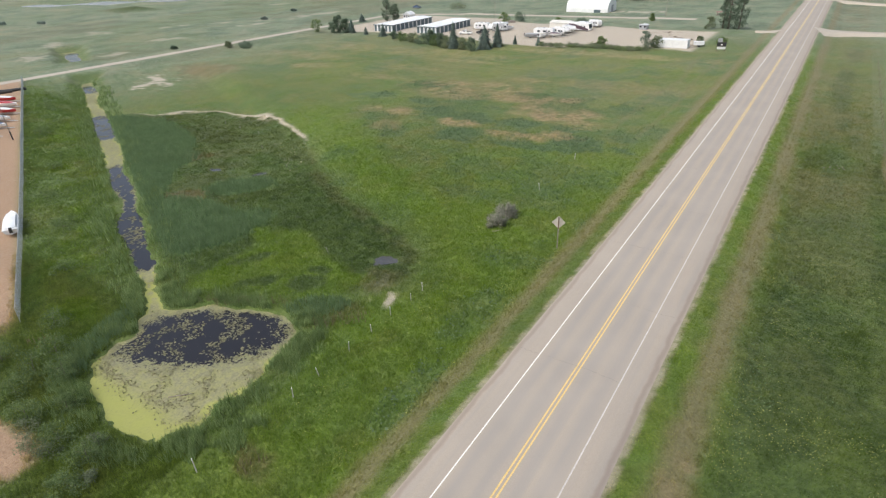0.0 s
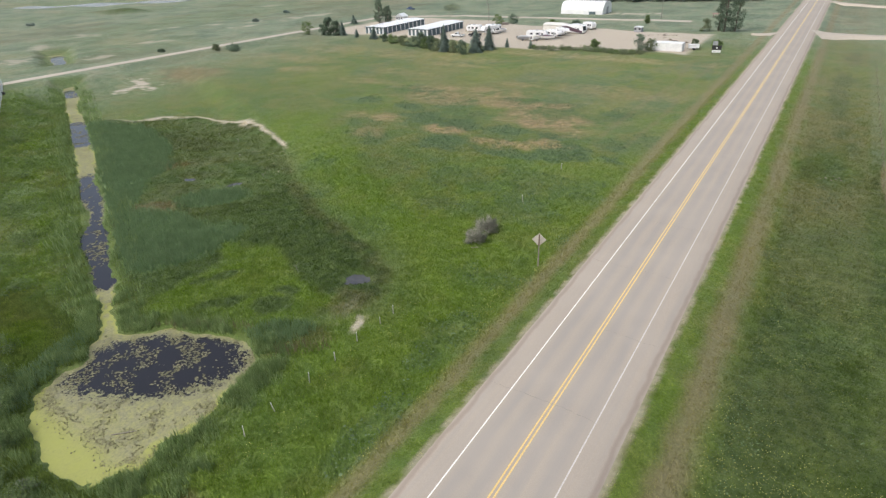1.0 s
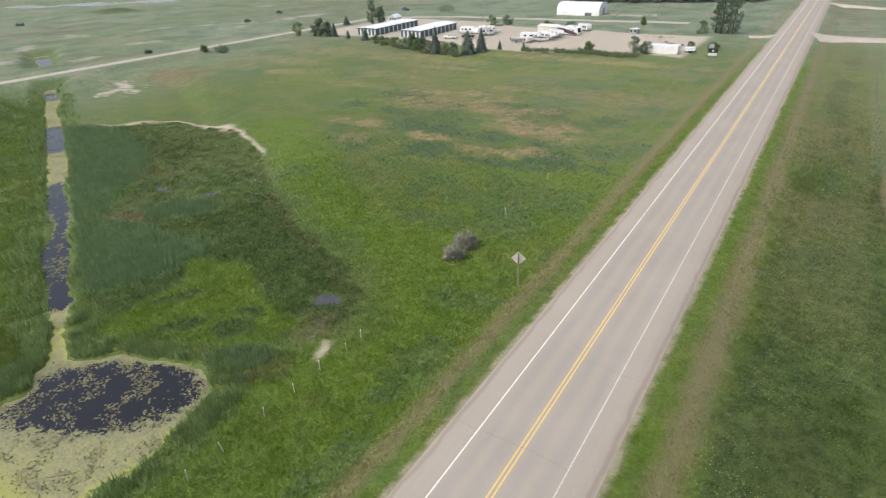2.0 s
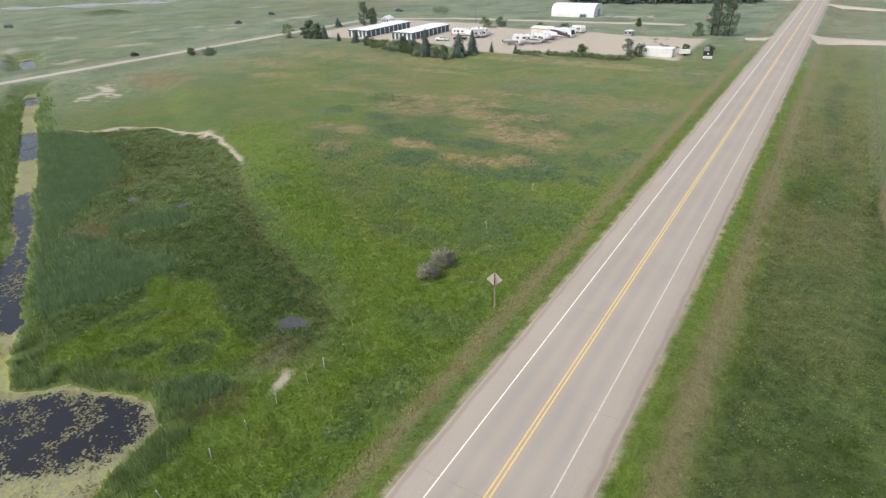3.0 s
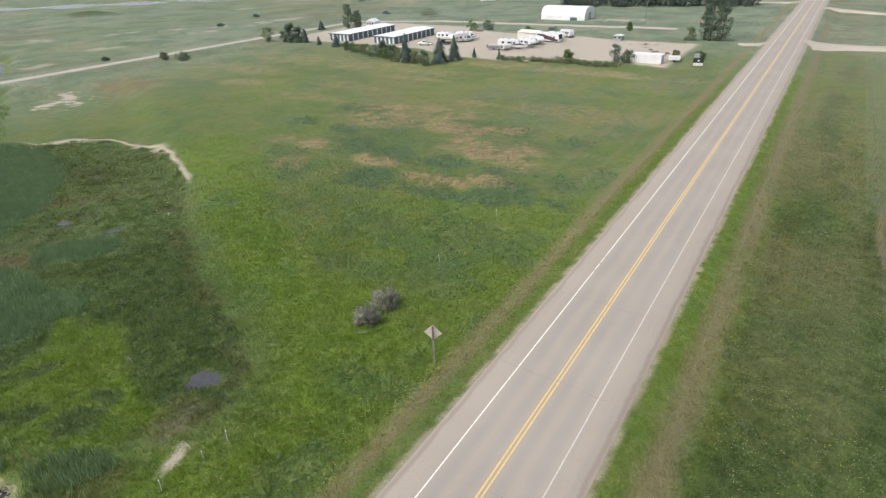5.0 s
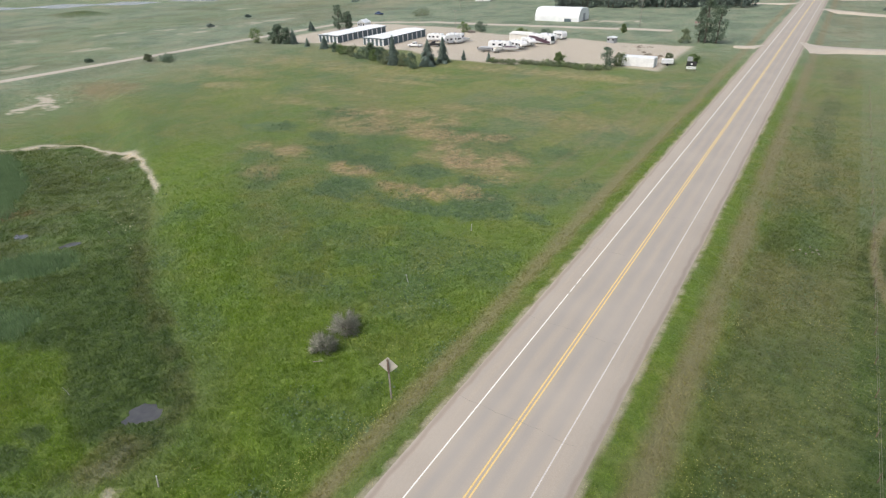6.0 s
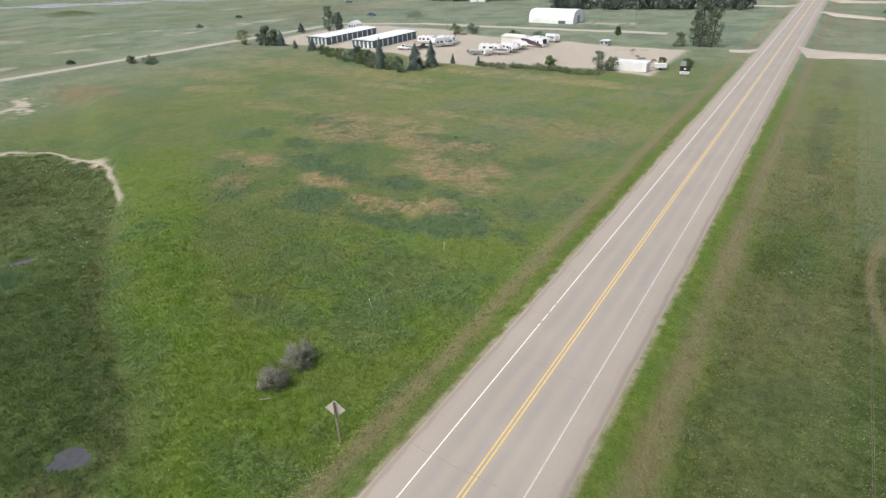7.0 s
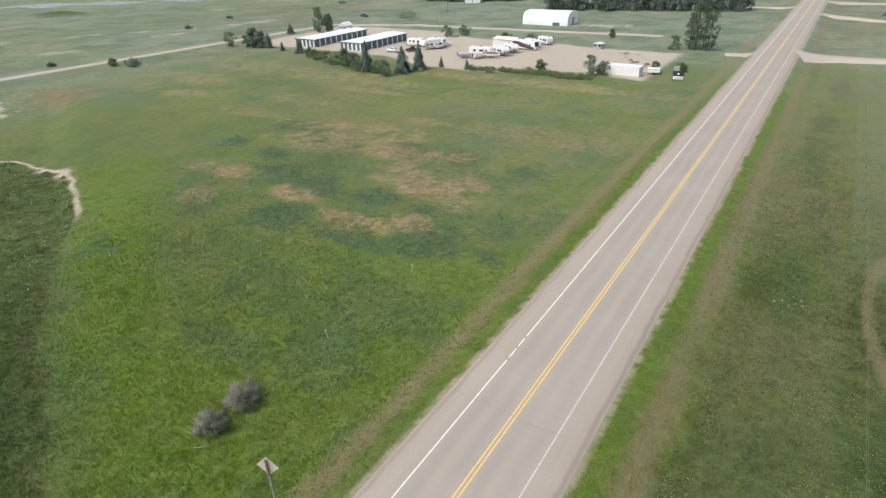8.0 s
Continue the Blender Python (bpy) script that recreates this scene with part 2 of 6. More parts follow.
def zones(x, y):
    """Masks: straw, sedge, lush, painted far haze; gravel, bare earth, wheel track, mud and dark verge; reeds, leafy
    weeds, dead stems, mown.
    """
    s_, d = along(x, y)
    ax = np.abs(x)
    marsh = marsh_in(x, y)
    clearing = clearing_in(x, y)
    reeds = reed_belt_in(x, y) * marsh * (1 - 0.85 * ss(-0.1, 0.4, np.maximum(disc(x, y, -93.3, 59.1, 8, 3, 40), disc(x, y, -74.4, 48.2, 6.5, 2.4, 30))))
    edge = marsh_edge(x, y)
    hayed = 0.2 * ss(0.38, 0.66, rough(x, y, 13, 26)) * ss(105, 150, y) * ss(222, 205, y) * ss(-8, -14, x) * ss(215, 205, -x)
    straw = np.maximum(straw_in(x, y), hayed) * (1 - marsh)
    sedge = np.clip(marsh - 0.95 * clearing, 0, 1)
    bank = ss(-4.5, -1.5, np.maximum(ditch_in(x, y), pond_in(x, y))) * 0.5
    fringe = 0.6 * (1 - clearing) * ss(-5.5, 0.5, edge + (rough(x, y, 3, 13) - 0.5) * 3) * ss(-84, -66, x) * ss(84, 70, y)
    fence_side = ss(-14.3, -13.2, d + 0.022 * s_) * (1 - ss(-3, 0, d)) * ss(-5, 2, s_) * ss(165, 150, s_)
    west = (0.25 + 0.6 * ss(0.38, 0.62, rough(x, y, 8, 62))) * fence_side
    verge = ss(11, 14, x) * ss(0.2, 0.6, rough(x, y * 0.6, 9, 69)) * ss(130, 75, y) * 0.85
    mound = ss(0.45, 0.62, rough(x, y * 0.5, 26, 39)) * 0.15 * ss(205, 225, -x)
    rank = ss(13, 5, y + 0.3 * (x + 40)) * ss(-18, -26, x) * ss(-22, 0, y) * ss(-85, -62, x) * 0.55
    sedge = np.maximum(np.maximum(np.maximum(sedge, bank), np.maximum(west, verge)), np.maximum(np.maximum(mound, rank), fringe))
    yellow = ss(0.42, 0.62, rough(x, y, 6, 60)) * fence_side * ss(-12.5, -10.5, d) * ss(-4.5, -6.5, d)
    sedge = sedge * (1 - 0.8 * yellow)
    lush = ss(45, 15, -x) * ss(115, 60, y) * 0.85 * ss(-9, -10.5, x) + clearing + 0.9 * yellow
    lush = lush + 0.95 * ss(10, 2, np.abs(edge + 6 + (rough(x, y, 9, 46) - 0.5) * 5)) * (edge < 0) * ss(25, 50, y) * ss(-105, -85, x)
    lush = lush + ss(0.5, 0.7, rough(x, y, 16, 63)) * 0.4 * ss(-150, -120, x) + ss(6.2, 6.8, ax) * ss(9.5, 8.2, ax) * np.where(x > 0, 0.75, 0.35)
    lush = lush + 0.8 * ss(10.5, 12.5, x) * ss(23, 21, x) * ss(130, 60, y) * ss(0.2, 0.5, rough(x, y * 0.5, 8, 40))
    lush = np.clip(lush, 0, 1) * (1 - sedge)
    gravel = yard_in(x, y)
    earth = np.maximum(lot_in(x, y), 0.2 * ss(6.75, 6.25, ax + (rough(x, y, 1.1, 64) - 0.5) * 1.1))
    sand = np.maximum(sand_in(x, y), 0.5 * ss(6.6, 6.25, ax + (rough(x, y, 1.1, 64) - 0.5) * 0.8))
    track = (ss(7.7, 9.3, ax + (rough(x, y, 2.0, 33) - 0.5) * 1.2) * ss(11.9, 10.0, ax + (rough(x, y, 3, 65) - 0.5) * 1.0)) * np.where(x > 0, 0.72, 0.66) * ss(-0.2, 0.45, rough(x, y * 0.35, 5, 66))
    dull = ss(10.8, 12, x) * ss(22.5, 21.5, x) * (0.06 + 0.22 * ss(0.35, 0.65, rough(x, y * 0.4, 6, 68))) * ss(60, 100, y)
    ruts = np.maximum(ss(0.9, 0.2, np.abs(x + 15.5 + (grain(y, y * 0, 30, 45) - 0.5) * 2)), ss(1.1, 0.2, np.abs(x + 20.5 + (grain(y, y * 0, 24, 44) - 0.5) * 3))) * ss(95, 115, y) * ss(205, 185, y) * 0.3
    loop = ss(0.75, 0.3, np.abs(np.hypot((x - 27.2) / 3.4, (y - 108) / 13.5) - 1) * 3.4) * 0.6 * (x > 20)
    track = np.maximum(np.maximum(track, dull), np.maximum(ruts, loop))
    mown = 0.35 * ss(22.0, 22.25, x) * ss(114.5, 115.3, y)
    # Grows with distance: paler, greyer ground put in for aerial haze.
    far_haze = np.clip(ss(178, 275, y + (rough(x, y, 25, 67) - 0.5) * 60) * (1 - 0.6 * ss(9, 11, x) * ss(262, 240, y)) + ss(120, 215, -x), 0, 1) * (1 - sedge)
    # Marsh mud, thinned far off so the colour takes up haze.
    mud_haze_tone = marsh * (1 - reeds) * (1 - clearing) * np.maximum(0.45 + 0.4 * ss(0.3, 0.6, rough(x, y, 7, 58)), 0.9 * ss(-72, -50, x))
    mud_haze_tone = np.maximum(mud_haze_tone, 0.95 * ss(0, 0.6, disc(x, y, -30.5, 46.5, 6, 4.5, 30) + (rough(x, y, 2.5, 36) - 0.5)))
    mud_haze_tone = np.maximum(mud_haze_tone, 0.9 * ss(0.0, 0.5, disc(x, y, -408, 230, 34, 13, 35)))
    # The same dark green laid over verge weeds and grass.
    mud_haze_tone = np.maximum(mud_haze_tone, 0.45 * verge_weeds_in(x, y) * (x > 11))
    mud_haze_tone = np.maximum(mud_haze_tone, ss(11, 13, x) * ss(44, 30, x) * ss(165, 95, y) * (0.5 + 0.4 * ss(0.35, 0.7, rough(x, y * 0.5, 9, 70))))
    dead = 0.3 * ss(2.2, 0.6, np.abs(edge - 0.9)) * ss(-80, -66, x) * ss(0.3, 0.55, rough(x, y, 3.0, 57)) * ss(36, 42, y)
    for cx, cy, rx, ry, turn, k in ((-93.3, 59.1, 8, 3.0, 40, 1.0), (-74.4, 48.2, 6.5, 2.4, 30, 1.0), (-27.6, 42.8, 3.4, 2.6, 120, .5), (-27.2, 35, 4, 2, 42, .6), (-18.5, 15.2, 3, 1.6, 10, .7), (-86, 66, 10, 3, 40, .35), (-163, 119, 15, 8, 0, .75)):
        dead = np.maximum(dead, k * ss(-0.1, 0.5, disc(x, y, cx, cy, rx, ry, turn) + (rough(x, y, 2, 47) - 0.5) * 1.4))
    dead = np.maximum(dead, 0.25 * marsh * (1 - reeds) * ss(-54, -72, x) * ss(0.3, 0.6, rough(x, y, 6, 14)))
    dead = np.maximum(dead, 0.4 * ss(0.52, 0.68, rough(x, y * 0.5, 20, 30)) * ss(206, 214, -x) * ss(430, 330, -x))
    dead = np.maximum(dead, 0.3 * ss(10.6, 12, x) * ss(40, 28, x) * ss(0.3, 0.62, rough(x, y * 0.5, 7, 23)) * ss(30, 60, y))
    weeds = np.maximum(forb_in(x, y), 0.5 * verge_weeds_in(x, y) * (x > 11))
    return (np.stack([straw, sedge, lush, far_haze], -1), np.stack([np.maximum(gravel, sand), earth, track, mud_haze_tone], -1), np.stack([reeds, weeds, dead, mown], -1))


# ---- materials ----
def nodes_of(name, roughness=0.8, metal=0.0):
    m = bpy.data.materials.new(name)
    m.use_nodes = True
    t = m.node_tree
    b = t.nodes["Principled BSDF"]
    b.inputs["Roughness"].default_value, b.inputs["Metallic"].default_value = roughness, metal
    return m, t, b


def noise_out(t, scale, detail=4.0, rough_=0.55, stretch=None):
    pos = t.nodes.new("ShaderNodeNewGeometry").outputs["Position"]
    if stretch:
        mp = t.nodes.new("ShaderNodeMapping")
        mp.inputs["Scale"].default_value = stretch
        t.links.new(pos, mp.inputs["Vector"])
        pos = mp.outputs[0]
    n = t.nodes.new("ShaderNodeTexNoise")
    n.inputs["Scale"].default_value, n.inputs["Detail"].default_value, n.inputs["Roughness"].default_value = scale, detail, rough_
    t.links.new(pos, n.inputs["Vector"])
    return n.outputs["Fac"]


def remap(t, v, a, b, lo=0.0, hi=1.0):
    r = t.nodes.new("ShaderNodeMapRange")
    for k, x in zip((1, 2, 3, 4), (a, b, lo, hi)):
        r.inputs[k].default_value = x
    t.links.new(v, r.inputs[0])
    return r.outputs[0]


def blend(t, f, a, b, mode="MIX"):
    n = t.nodes.new("ShaderNodeMix")
    n.data_type, n.blend_type = "RGBA", mode
    for sock, v in ((n.inputs[0], f), (n.inputs[6], a), (n.inputs[7], b)):
        if isinstance(v, bpy.types.NodeSocket):
            t.links.new(v, sock)
        else:
            sock.default_value = (*v, 1) if isinstance(v, tuple) else v
    return n.outputs[2]


def calc(t, op, a, b):
    n = t.nodes.new("ShaderNodeMath")
    n.operation = op
    for sock, v in ((n.inputs[0], a), (n.inputs[1], b)):
        if isinstance(v, bpy.types.NodeSocket):
            t.links.new(v, sock)
        else:
            sock.default_value = v
    return n.outputs[0]


def bump(t, b, h, strength, distance):
    n = t.nodes.new("ShaderNodeBump")
    n.inputs["Strength"].default_value, n.inputs["Distance"].default_value = strength, distance
    t.links.new(h, n.inputs["Height"])
    t.links.new(n.outputs[0], b.inputs["Normal"])


def surface(name, c1, c2, scale=3.0, roughness=0.7, metal=0.0, big=0.3, bumps=0.0):
    """Two colours mixed by a fine and a coarse noise."""
    m, t, b = nodes_of(name, roughness, metal)
    fine, coarse = noise_out(t, scale), noise_out(t, scale * 0.12)
    mix = calc(t, "ADD", calc(t, "MULTIPLY", fine, 1 - big), calc(t, "MULTIPLY", coarse, big))
    t.links.new(blend(t, remap(t, mix, 0.36, 0.64), c1, c2), b.inputs["Base Color"])
    t.links.new(remap(t, coarse, 0.3, 0.7, roughness * 0.85, min(1, roughness * 1.12)), b.inputs["Roughness"])
    if bumps:
        bump(t, b, fine, 0.5, bumps)
    return m


def thin_leaf(m, t, b, colour, share):
    """Lets part of the light through, as leaves do."""
    tr = t.nodes.new("ShaderNodeBsdfTranslucent")
    mix = t.nodes.new("ShaderNodeMixShader")
    mix.inputs[0].default_value = share
    t.links.new(colour, tr.inputs["Color"])
    t.links.new(b.outputs[0], mix.inputs[1])
    t.links.new(tr.outputs[0], mix.inputs[2])
    t.links.new(mix.outputs[0], t.nodes["Material Output"].inputs["Surface"])


def turf(name, relief):
    m, t, b = nodes_of(name, 0.9)
    b.inputs["Specular IOR Level"].default_value = 0.15
    # Grazing sheen on the ground brightens it far off, standing in for haze.
    b.inputs["Sheen Weight"].default_value, b.inputs["Sheen Roughness"].default_value = 0.12 if relief else 0.0, 0.22
    zone = []
    for a in ("zone_a", "zone_b", "zone_c"):
        n = t.nodes.new("ShaderNodeAttribute")
        n.attribute_name = a
        s_ = t.nodes.new("ShaderNodeSeparateColor")
        t.links.new(n.outputs["Color"], s_.inputs[0])
        zone += list(s_.outputs)[:3] + [n.outputs["Alpha"]]
    straw, sedge, lush, far_haze, gravel, earth, track, mud, reeds, weeds, dead, mown = zone
    fine, mid, big = noise_out(t, 3.6, 6, 0.7), noise_out(t, 0.45, 5, 0.65), noise_out(t, 0.06, 5, 0.65)
    clump, sweep = noise_out(t, 0.9, 4, 0.7), noise_out(t, 0.16, 4, 0.6)
    isle = t.nodes.new("ShaderNodeNewGeometry").outputs["Random Per Island"]
    f = remap(t, fine, 0.3, 0.7)
    c = blend(t, f, (0.080, 0.118, 0.032), (0.140, 0.184, 0.058))
    c = blend(t, remap(t, mid, 0.38, 0.62, 0, 0.7), c, (0.080, 0.130, 0.044))
    c = blend(t, remap(t, sweep, 0.46, 0.62, 0, 0.6), c, (0.165, 0.162, 0.060))
    c = blend(t, remap(t, big, 0.42, 0.62, 0, 0.55), c, (0.145, 0.162, 0.050))
    c = blend(t, calc(t, "MULTIPLY", lush, remap(t, mid, 0.3, 0.66, 1.0, 0.4)), c, blend(t, f, (0.080, 0.138, 0.013), (0.136, 0.200, 0.024)))
    # Pale grey-green tone stands in for haze over the far ground.
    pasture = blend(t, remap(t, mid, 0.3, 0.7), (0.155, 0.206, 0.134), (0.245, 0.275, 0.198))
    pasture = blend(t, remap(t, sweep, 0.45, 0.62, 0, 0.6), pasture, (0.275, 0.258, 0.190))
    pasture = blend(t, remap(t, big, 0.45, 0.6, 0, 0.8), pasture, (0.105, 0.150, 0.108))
    c = blend(t, calc(t, "MULTIPLY", far_haze, 0.8), c, pasture)
    c = blend(t, calc(t, "MULTIPLY", weeds, remap(t, clump, 0.3, 0.65, 1.0, 0.45)), c, blend(t, f, (0.062, 0.110, 0.056), (0.105, 0.160, 0.090)))
    c = blend(t, calc(t, "MULTIPLY", straw, remap(t, clump, 0.3, 0.65, 0.45, 1.0)), c, blend(t, f, (0.28, 0.198, 0.110), (0.43, 0.320, 0.190)))
    c = blend(t, sedge, c, blend(t, f, (0.078, 0.124, 0.036), (0.124, 0.174, 0.056)))
    c = blend(t, calc(t, "MULTIPLY", mud, 0.95), c, blend(t, remap(t, mid, 0.3, 0.7), (0.032, 0.056, 0.015), (0.064, 0.092, 0.026)))
    c = blend(t, reeds, c, blend(t, f, (0.082, 0.132, 0.054), (0.122, 0.180, 0.080)))
    c = blend(t, calc(t, "MULTIPLY", dead, remap(t, clump, 0.3, 0.65, 0.35, 0.9)), c, blend(t, f, (0.100, 0.080, 0.040), (0.170, 0.128, 0.068)))
    c = blend(t, 1.0, c, blend(t, remap(t, clump, 0.32, 0.68), (0.76, 0.78, 0.76), (1.22, 1.20, 1.18)), "MULTIPLY")
    c = blend(t, calc(t, "MULTIPLY", mown, 0.85), c, blend(t, f, (0.150, 0.172, 0.100), (0.205, 0.222, 0.140)))
    c = blend(t, track, c, blend(t, f, (0.155, 0.132, 0.066), (0.245, 0.20, 0.11)))
    c = blend(t, earth, c, blend(t, f, (0.29, 0.19, 0.12), (0.41, 0.285, 0.185)))
    c = blend(t, gravel, c, blend(t, f, (0.37, 0.32, 0.245), (0.51, 0.45, 0.36)))
    if relief:
        bump(t, b, calc(t, "ADD", fine, calc(t, "MULTIPLY", clump, 1.5)), 0.7, 0.25)
    else:
        c = blend(t, 1.0, c, blend(t, isle, (1.2, 1.25, 1.1), (1.96, 1.92, 1.56)), "MULTIPLY")
        thin_leaf(m, t, b, c, 0.45)
    t.links.new(c, b.inputs["Base Color"])
    return m


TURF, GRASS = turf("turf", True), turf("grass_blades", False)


def road_surface():
    m, t, b = nodes_of("chip_seal", 0.85)
    sep = t.nodes.new("ShaderNodeSeparateXYZ")
    t.links.new(t.nodes.new("ShaderNodeNewGeometry").outputs["Position"], sep.inputs[0])
    ax = calc(t, "ABSOLUTE", sep.outputs[0], 0.0)
    ax = calc(t, "ADD", ax, calc(t, "MULTIPLY", calc(t, "SUBTRACT", noise_out(t, 0.25, 3), 0.5), 0.7))
    fine, streak, big = noise_out(t, 14.0, 5, 0.7), noise_out(t, 1.0, 4, 0.6, (1.6, 0.06, 1)), noise_out(t, 0.12, 3)
    wear = None
    for centre in (1.05, 2.75):
        w = remap(t, calc(t, "ABSOLUTE", calc(t, "SUBTRACT", ax, centre), 0.0), 0.15, 0.75, 1, 0)
        wear = w if wear is None else calc(t, "MAXIMUM", wear, w)
    c = blend(t, remap(t, fine, 0.25, 0.75), (0.30, 0.25, 0.195), (0.415, 0.355, 0.285))
    c = blend(t, remap(t, streak, 0.35, 0.7, 0, 0.6), c, (0.295, 0.27, 0.235))
    c = blend(t, calc(t, "MULTIPLY", wear, 0.55), c, (0.27, 0.252, 0.228))
    c = blend(t, remap(t, big, 0.4, 0.7, 0, 0.35), c, (0.395, 0.345, 0.285))
    rim = remap(t, calc(t, "ABSOLUTE", calc(t, "SUBTRACT", ax, 5.75), 0.0), 0.08, 0.3, 0.5, 0)
    c = blend(t, rim, c, (0.22, 0.165, 0.135))
    t.links.new(c, b.inputs["Base Color"])
    bump(t, b, fine, 0.4, 0.01)
    return m


def water_surface():
    """Dark still water with mats of yellow-green weed."""
    m, t, b = nodes_of("pond_water", 0.06)
    at = t.nodes.new("ShaderNodeAttribute")
    at.attribute_name = "weed"
    fine, blot = noise_out(t, 4.0, 6, 0.7), noise_out(t, 1.0, 6, 0.7)
    k = calc(t, "ADD", at.outputs["Fac"], calc(t, "MULTIPLY", calc(t, "SUBTRACT", blot, 0.5), 1.0))
    k = calc(t, "ADD", k, calc(t, "MULTIPLY", calc(t, "SUBTRACT", fine, 0.5), 0.55))
    mask = remap(t, k, 0.45, 0.53)
    weed = blend(t, remap(t, fine, 0.3, 0.7), (0.19, 0.185, 0.105), (0.315, 0.30, 0.165))
    weed = blend(t, remap(t, blot, 0.42, 0.6, 0, 0.4), weed, (0.285, 0.295, 0.088))
    weed = blend(t, remap(t, at.outputs["Fac"], 0.9, 1.0, 0, 0.75), weed, (0.310, 0.325, 0.085))
    weed = blend(t, remap(t, k, 0.5, 0.9, 0.55, 0), weed, (0.15, 0.145, 0.10))
    t.links.new(blend(t, mask, (0.016, 0.015, 0.017), weed), b.inputs["Base Color"])
    t.links.new(remap(t, mask, 0, 1, 0.08, 0.75), b.inputs["Roughness"])
    t.links.new(remap(t, mask, 0, 1, 0.45, 0.15), b.inputs["Specular IOR Level"])
    bump(t, b, fine, 0.15, 0.01)
    return m


ASPHALT, POND = road_surface(), water_surface()
# Pale base carries the sky's reflection on the shallow lake.
LAKE = surface("sky_pale_lake", (0.24, 0.26, 0.27), (0.30, 0.32, 0.33), 0.05, 0.15)
# Puddle base lightened to add to the sky's reflection.
OPEN_WATER = surface("sky_lightened_water", (0.055, 0.055, 0.055), (0.085, 0.083, 0.078), 1.5, 0.12)
WHITE_LINE = surface("white_road_paint", (0.62, 0.60, 0.56), (0.82, 0.80, 0.76), 9, 0.7)
FADED_LINE = surface("worn_white_road_paint", (0.42, 0.38, 0.35), (0.62, 0.58, 0.55), 6, 0.8)
YELLOW_LINE = surface("yellow_road_paint", (0.60, 0.41, 0.13), (0.74, 0.53, 0.21), 7, 0.7)
CRACK = surface("crack_filler", (0.17, 0.15, 0.13), (0.27, 0.24, 0.21), 5, 0.8)
GRAVEL = surface("pale_gravel", (0.34, 0.295, 0.235), (0.48, 0.425, 0.35), 6, 0.95, bumps=0.03)
GALV = surface("galvanised_steel", (0.42, 0.43, 0.44), (0.58, 0.59, 0.60), 6, 0.45, 0.6)
WOOD_GREY = surface("weathered_wood", (0.20, 0.17, 0.14), (0.36, 0.32, 0.28), 8, 0.9, bumps=0.01)
WOOD_BROWN = surface("brown_treated_wood", (0.13, 0.085, 0.06), (0.22, 0.15, 0.11), 8, 0.85)
WHITE_PAINT = surface("white_enamel", (0.70, 0.70, 0.69), (0.82, 0.82, 0.80), 1.2, 0.35)
WHITE_STEEL = surface("white_roof_steel", (0.62, 0.64, 0.64), (0.76, 0.77, 0.76), 0.8, 0.45)
MEMBRANE = surface("white_membrane", (0.72, 0.73, 0.72), (0.84, 0.84, 0.82), 0.5, 0.5)
DARK_TEAL = surface("dark_green_steel", (0.075, 0.110, 0.122), (0.110, 0.150, 0.165), 2, 0.45)
BLACK = surface("black_rubber", (0.018, 0.018, 0.019), (0.040, 0.040, 0.040), 5, 0.7)
GLASS = surface("dark_tinted_glass", (0.012, 0.015, 0.018), (0.025, 0.03, 0.035), 2, 0.08)
GREY_PAINT = surface("grey_paint", (0.28, 0.29, 0.30), (0.40, 0.41, 0.42), 2, 0.5)
RED_PAINT = surface("red_gelcoat", (0.38, 0.025, 0.03), (0.50, 0.05, 0.05), 1.5, 0.3)
MAROON = surface("maroon_paint", (0.075, 0.045, 0.062), (0.120, 0.078, 0.095), 1.5, 0.35)
BLUE_PAINT = surface("blue_paint", (0.05, 0.08, 0.16), (0.09, 0.13, 0.24), 1.5, 0.35)
TAN = surface("tan_canvas", (0.50, 0.47, 0.40), (0.62, 0.59, 0.52), 1.5, 0.7)
BARK = surface("bark", (0.09, 0.075, 0.06), (0.20, 0.17, 0.14), 6, 0.95, bumps=0.02)


def leafy(name, dark, light, through_=0.4):
    m, t, b = nodes_of(name, 0.75)
    b.inputs["Specular IOR Level"].default_value = 0.2
    isle = t.nodes.new("ShaderNodeNewGeometry").outputs["Random Per Island"]
    c = blend(t, isle, dark, light)
    c = blend(t, remap(t, noise_out(t, 0.7, 3), 0.35, 0.65, 0, 0.5), c, tuple(v * 0.6 for v in dark))
    t.links.new(c, b.inputs["Base Color"])
    thin_leaf(m, t, b, c, through_)
    return m


# Poplar and spruce greens are raised partly to stand for haze.
POPLAR = leafy("poplar_leaves", (0.155, 0.215, 0.150), (0.290, 0.360, 0.250), 0.55)
SPRUCE = leafy("spruce_needles", (0.175, 0.235, 0.200), (0.300, 0.370, 0.315), 0.55)
WILLOW = leafy("willow_leaves", (0.140, 0.205, 0.078), (0.270, 0.345, 0.150), 0.5)
# Leaves paled and blued so the far trees carry distance haze.
HAZED_LEAF = leafy("hazed_far_leaves", (0.200, 0.255, 0.225), (0.320, 0.375, 0.325), 0.55)
CATTAIL = leafy("cattail_blades", (0.170, 0.255, 0.088), (0.40, 0.49, 0.22))
BLUE_REED = leafy("bluish_reed_blades", (0.175, 0.270, 0.125), (0.290, 0.385, 0.195))
DRY_REED = leafy("dead_reed_stalks", (0.22, 0.17, 0.10), (0.40, 0.33, 0.22))
TWIG = leafy("grey_dead_twigs", (0.24, 0.235, 0.18), (0.62, 0.60, 0.50))
GREY_LEAF = leafy("grey_green_leaves", (0.140, 0.165, 0.095), (0.270, 0.300, 0.195))
SILVER = leafy("silvery_leaves", (0.17, 0.205, 0.115), (0.29, 0.33, 0.20))
